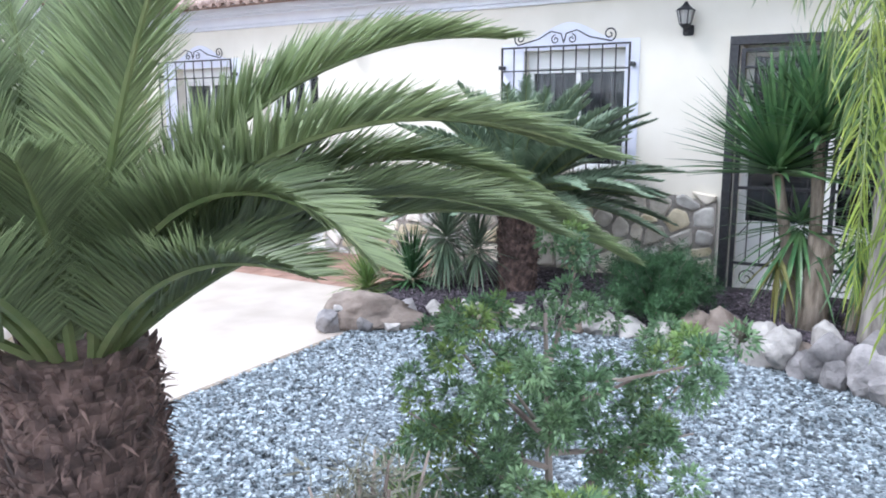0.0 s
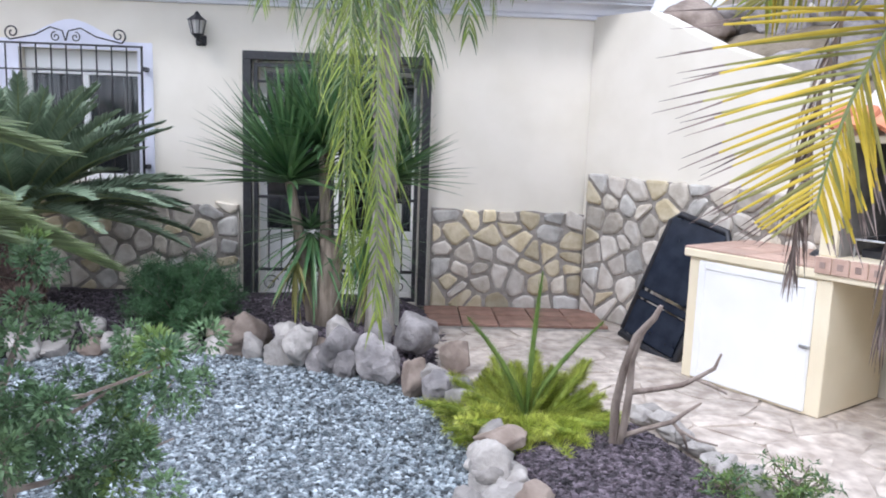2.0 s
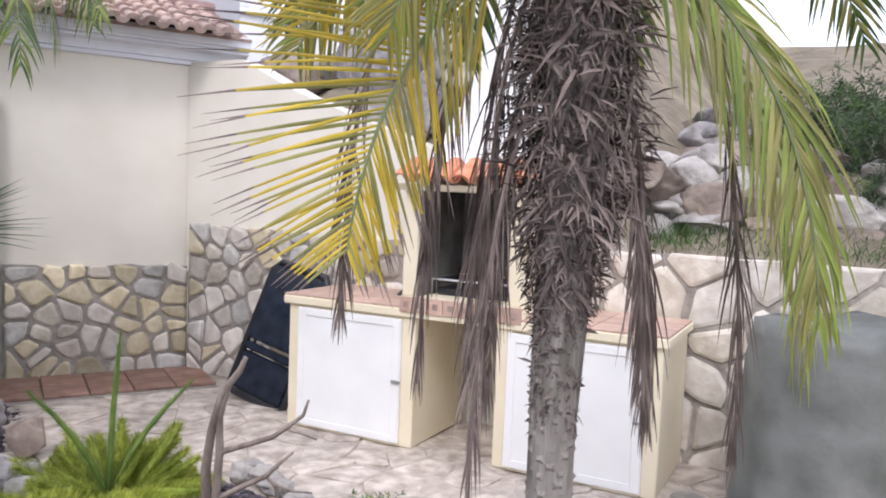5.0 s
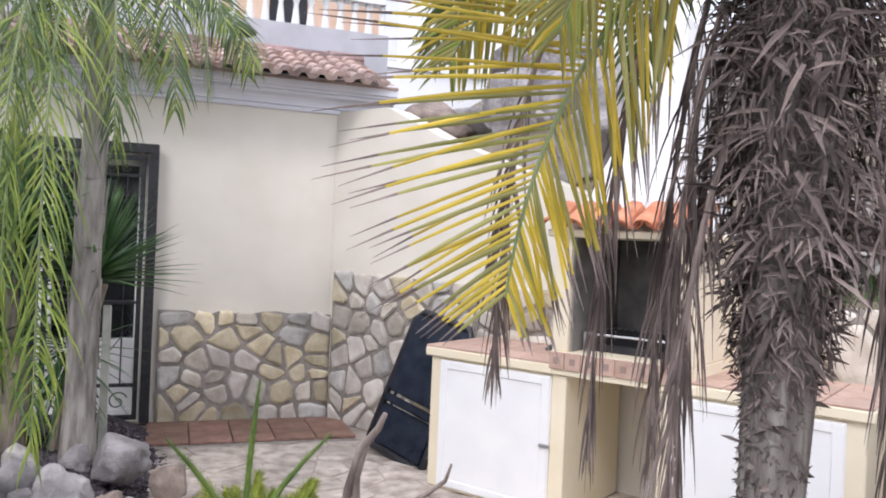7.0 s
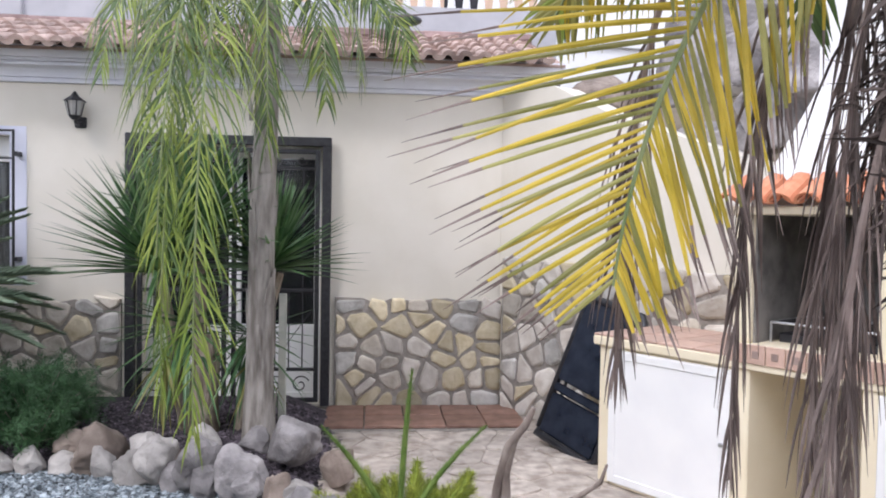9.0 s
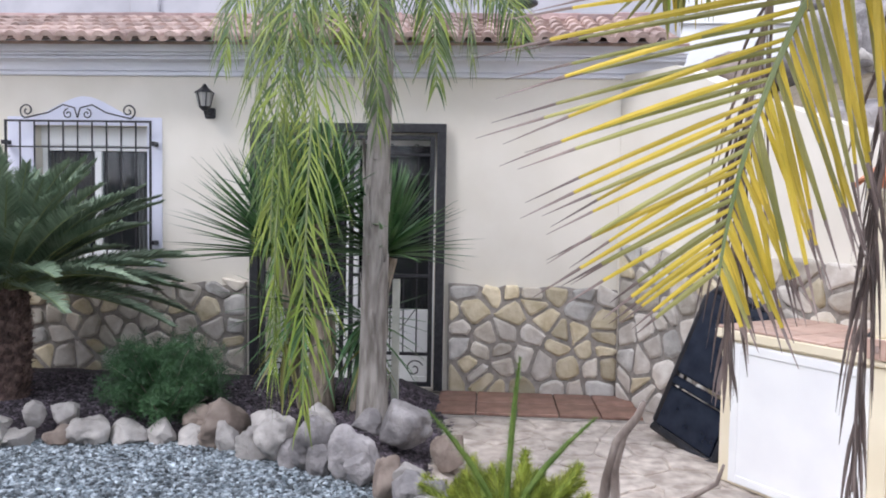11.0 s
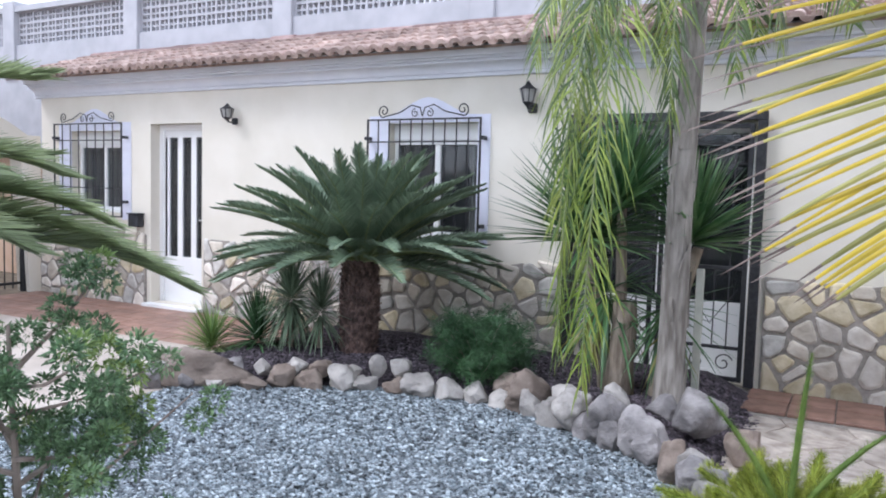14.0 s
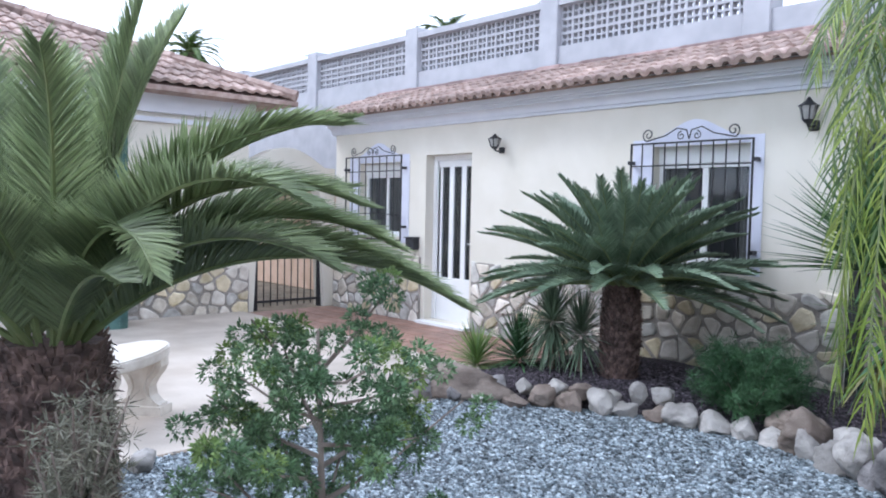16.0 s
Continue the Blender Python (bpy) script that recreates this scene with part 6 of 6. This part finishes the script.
# ---- slope and buildings beyond the garden wall ----
bm = bmesh.new()
bmesh.ops.create_grid(bm, x_segments=40, y_segments=40, size=0.5)
for v in bm.verts:
    u, w = -1.0 + (v.co.x + 0.5) * 15, 0.30 + (v.co.y + 0.5) * 9
    top = 1.10 + 0.34 * w + 1.05 * max(0.0, min(1, (3.5 - u) / 0.9)) * min(w * 1.8, 1)
    p = BQ @ Vector((u, w, top + 0.12 * noise.noise(Vector((u, w, 2)))))
    v.co = p
    if p.y > 7.1 and p.x < 2.9:
        v.co = Vector((2.9 + 0.02 * (p.y - 7), p.y, p.z))
tagged(part("bank", bm, M["earth"], None, smooth=True), "earth bank rising behind the garden wall", "bank", kind="structure")


def bank_z(u, w):
    return 1.10 + 0.34 * w + 1.05 * max(0.0, min(1, (3.5 - u) / 0.9)) * min(w * 1.8, 1)


g = random.Random(120)
for u, w, s, m in [(0.3, 0.6, (0.4, 0.3, 0.2), "rock_brown"), (1.2, 0.75, (0.4, 0.3, 0.3), "rock"), (0.95, 0.30, (0.40, 0.22, 0.12), "rock_brown"), (1.45, 0.4, (0.42, 0.25, 0.16), "rock"), (1.9, 0.45, (0.3, 0.3, 0.3), "rock"),
                   (2.45, 0.55, (0.75, 0.35, 0.40), "rock"), (3.2, 0.6, (0.36, 0.25, 0.16), "rock_brown"), (1.7, 0.9, (0.5, 0.35, 0.25), "rock_pale"),
                   (3.9, 0.9, (0.3, 0.22, 0.14), "rock_pale"), (4.3, 1.0, (0.28, 0.22, 0.16), "rock_brown"), (4.7, 0.9, (0.34, 0.24, 0.16), "rock_pale"), (4.0, 1.3, (0.3, 0.22, 0.16), "rock_pale"),
                   (4.5, 1.5, (0.36, 0.24, 0.18), "rock"), (5.1, 1.4, (0.3, 0.25, 0.2), "rock_pale"), (5.6, 1.0, (0.32, 0.25, 0.2), "rock_brown"), (3.6, 1.4, (0.3, 0.25, 0.2), "rock_pale"), (4.1, 1.8, (0.4, 0.3, 0.25), "rock_brown"), (5.0, 2.0, (0.4, 0.3, 0.25), "rock_pale")]:
    p = BQ @ Vector((u, w, max(bank_z(u, w) - s[2] * 0.35, 0)))
    boulder("bank_rock", g, s, M[m], "weathered rock lying on the bank above the wall", p, g.uniform(-0.4, 0.4) + math.atan2(U2.y, U2.x), "rocks on the bank", "rock", 0.28)
for i in range(40):
    u, w = g.uniform(3.3, 7.0), g.uniform(0.9, 3.2)
    z = g.uniform(0.16, 0.30)
    p = BQ @ Vector((u, w, bank_z(u, w) - z * 0.3))
    boulder("bank_rock", g, (z * 1.5, z, z * 0.8), M[g.choice(("rock", "rock_brown", "rock", "rock_pale"))], "weathered rock lying on the bank above the wall", p, g.uniform(0, 6), "rocks on the bank", "rock", 0.28)
for row in range(4):
    u = 3.15 + 0.1 * row
    while u < 5.6:
        z = g.uniform(0.10, 0.16)
        ww = 0.80 + 0.10 * row
        p = BQ @ Vector((u, ww + g.uniform(-0.04, 0.04), 1.30 + 0.15 * row))
        boulder("bank_rock", g, (g.uniform(0.14, 0.22), 0.14, z * 0.85), M[g.choice(("rock_pale", "rock_pale", "rock_brown"))], "rough pale stone stacked in the dry wall on the bank", p, math.atan2(U2.y, U2.x) + g.uniform(-0.2, 0.2), "rocks on the bank", "rock", 0.26)
        u += g.uniform(0.26, 0.40)
for u, w, dz, s in ((0.75, 1.0, 0.05, (0.62, 0.3, 0.2)), (1.75, 0.8, 0.18, (0.85, 0.34, 0.24)), (2.45, 0.8, 0.12, (0.6, 0.3, 0.2)), (1.2, 0.95, 0.5, (0.7, 0.3, 0.2))):
    p = BQ @ Vector((u, w, bank_z(u, w) + dz - 0.15))
    boulder("bank_rock", g, s, M["rock"], "great flat slab of rock stacked above the garden wall", p, math.atan2(U2.y, U2.x) + g.uniform(-0.1, 0.1), "rocks on the bank", "rock", 0.2)
for i, (u, w) in enumerate(((4.9, 1.1), (4.4, 1.7), (5.2, 1.2), (4.8, 2.2), (5.9, 1.9))):
    bushy("bank_shrub", BQ @ Vector((u, w, bank_z(u, w) - 0.03)), 0.7, 0.5, "dark green shrub growing between the bank rocks", "shrub", ("leafbank", "grass"), 150 + i, stems=34, clumps=8, leaves=26, leaf=0.05, lw=0.016, low=0.05, clump_r=0.07)
f = Mesh()
for i in range(2600):
    u, w = g.uniform(3.4, 6.2), g.uniform(0.3, 0.85)
    p = BQ @ Vector((u, w, bank_z(u, w) - 0.02))
    d = Vector((g.gauss(0, 0.35), g.gauss(0, 0.35), 1)).normalized()
    f.blade(p, d, d.cross(Vector((g.gauss(0, 1), g.gauss(0, 1), 0))), g.uniform(0.06, 0.16), 0.008, 0.4, 2)
tagged(f.make("grass_strip", M["grass"]), "strip of dark green grass above the wall", "grass", kind="stuff")


def tree(name, at, h, r, label, seed, clumps=90, leaves=34, m="leafbank", leaf=0.07):
    g = random.Random(seed)
    t = thing(name, at, label, "tree")
    tr, cr = Mesh(), Mesh()
    tr.tube([(0, 0, -0.2), (0.03, 0.02, h * 0.3), (0, 0.05, h * 0.6)], [0.09, 0.07, 0.04], 8)
    for i in range(clumps):
        a = i * 2.39996
        e = radians(-25 + 110 * ((i * 0.618) % 1))
        d = heading(a, e)
        rr = r * g.uniform(0.45, 1.05)
        c = Vector((0, 0, h * 0.55)) + Vector((d.x * rr, d.y * rr, d.z * h * 0.45 * g.uniform(0.6, 1.05)))
        if i % 5 == 0:
            tr.tube([Vector((0, 0.03, h * 0.4)), c], [0.03, 0.008], 5)
        for _ in range(leaves):
            w = Vector((g.gauss(0, 1), g.gauss(0, 1), g.gauss(0, 0.8)))
            cr.blade(c + w * r * 0.11, w.normalized(), w.cross(Vector((g.gauss(0, 1), g.gauss(0, 1), g.gauss(0, 1)))), leaf * g.uniform(0.6, 1.3), leaf * 0.42, 0.3, 1)
    tr.make("trunk", M["wood"], t)
    cr.make("crown", M[m], t)
    return t


for u, w, h, r, s in ((6.2, 1.6, 2.8, 1.2, 1), (7.4, 1.2, 2.6, 1.1, 2), (5.4, 3.0, 3.2, 1.3, 3), (8.5, 2.5, 3.5, 1.6, 4)):
    tree("bank_tree", BQ @ Vector((u, w, bank_z(u, w))), h, r, "dense dark green shrub-like tree on the bank", 130 + s)

# white terrace house with a balustrade above the bank
TB = thing("upper_house", (3.6, 10.6, 0.0), "white neighbouring house with a balustraded terrace", "house")


def tb(o):
    return under(o, TB)


k = Mesh()
k.box(0.6, 9.5, 10.0, 10.3, 0.0, 3.78)
tb(k.make("terrace_wall", M["white"]))
k = Mesh()
k.box(0.6, 9.5, 9.95, 10.35, 3.72, 3.80)
tb(k.make("terrace_slab", M["white"]))
k = Mesh()
k.box(0.6, 3.6, 9.97, 10.17, 4.50, 4.60)
tb(k.make("hand_rail", M["white"]))
bal = None
for i in range(16):
    x = 0.75 + i * 0.185
    if bal is None:
        kk = Mesh()
        kk.tube([(0, 0, 0), (0, 0, 0.06), (0, 0, 0.10), (0, 0, 0.25), (0, 0, 0.42), (0, 0, 0.58), (0, 0, 0.64), (0, 0, 0.70)], [0.06, 0.06, 0.035, 0.065, 0.045, 0.028, 0.05, 0.05], 10)
        o = kk.make("baluster", M["white"], None, smooth=True)
        bal = o.data
    else:
        o = new("baluster", bal)
    o.location = (x, 10.07, 3.80)
    tb(o)
for x in (3.62, 0.62):
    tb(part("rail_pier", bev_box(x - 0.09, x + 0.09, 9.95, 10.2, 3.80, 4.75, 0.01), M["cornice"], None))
k = Mesh()
k.box(0.0, 4.2, 13.0, 16, 3.0, 6.5)
tb(k.make("upper_storey", M["peach"]))
k = Mesh()
k.box(4.2, 9.5, 12.0, 16, 3.0, 7.5)
tb(k.make("upper_storey", M["white"]))
# These windows are near-black sheets, with the room's shade put into the colour.
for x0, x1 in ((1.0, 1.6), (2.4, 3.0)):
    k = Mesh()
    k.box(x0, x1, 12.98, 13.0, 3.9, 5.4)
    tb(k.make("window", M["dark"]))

# palm tops behind the roofs
def far_palm(at, h, n, ln, seed):
    g = random.Random(seed)
    p = thing("distant_palm", at, "palm crown showing above the roofs", "palm tree", "palms behind the houses")
    k = Mesh()
    k.tube([(0, 0, 0), (0, 0, h)], [0.2, 0.16], 8)
    k.make("trunk", M["trunk_tan"], p)
    for i in range(n):
        e = 75 - 95 * (i / n)
        f = frond_mesh(g, i * 2.4, radians(e), radians(e - 80), ln * g.uniform(0.85, 1.1), ln * 0.22, 0.04, 24, 0.6, 55, 20, 1.0, 0.02)
        o = f.make("frond", [M["palm"], M["rachis"]], p)
        o.location = (0, 0, h)


far_palm((-17.6, 8.9, 0), 5.35, 24, 1.1, 201)
far_palm((-13.4, 10.3, 0), 4.55, 24, 0.75, 202)
far_palm((-13.1, 13.8, 0), 5.9, 24, 1.0, 203)
tree("distant_tree", (-11.4, 15.6, 4.4), 2.8, 1.3, "dark tree crown rising behind the parapet", 140, 70, 26, "leafbank", 0.11)

# yard walls that close the garden behind the path
k = Mesh()
k.box(-9, 8, -4.2, -4.0, -0.1, 2.0)
tagged(k.make("wall_south", M["plaster"]), "plain cream garden wall behind the path", "wall", kind="structure")
k = Mesh()
k.box(7.5, 7.7, -4.0, 1.0, -0.1, 2.0)
tagged(k.make("wall_east", M["plaster"]), "plain cream garden wall", "wall", kind="structure")

# Unidentified black object on the tiles, modelled as a plain rounded lump; not a known vent.
vent = thing("roof_vent", (1.55, 6.95, 3.16), "small unidentified black lump on the roof tiles", "roof vent")
bm = bmesh.new()
bmesh.ops.create_uvsphere(bm, u_segments=12, v_segments=8, radius=0.1, matrix=Matrix.Diagonal((1.3, 0.7, 0.5, 1)))
part("cap", bm, M["black"], vent, smooth=True)
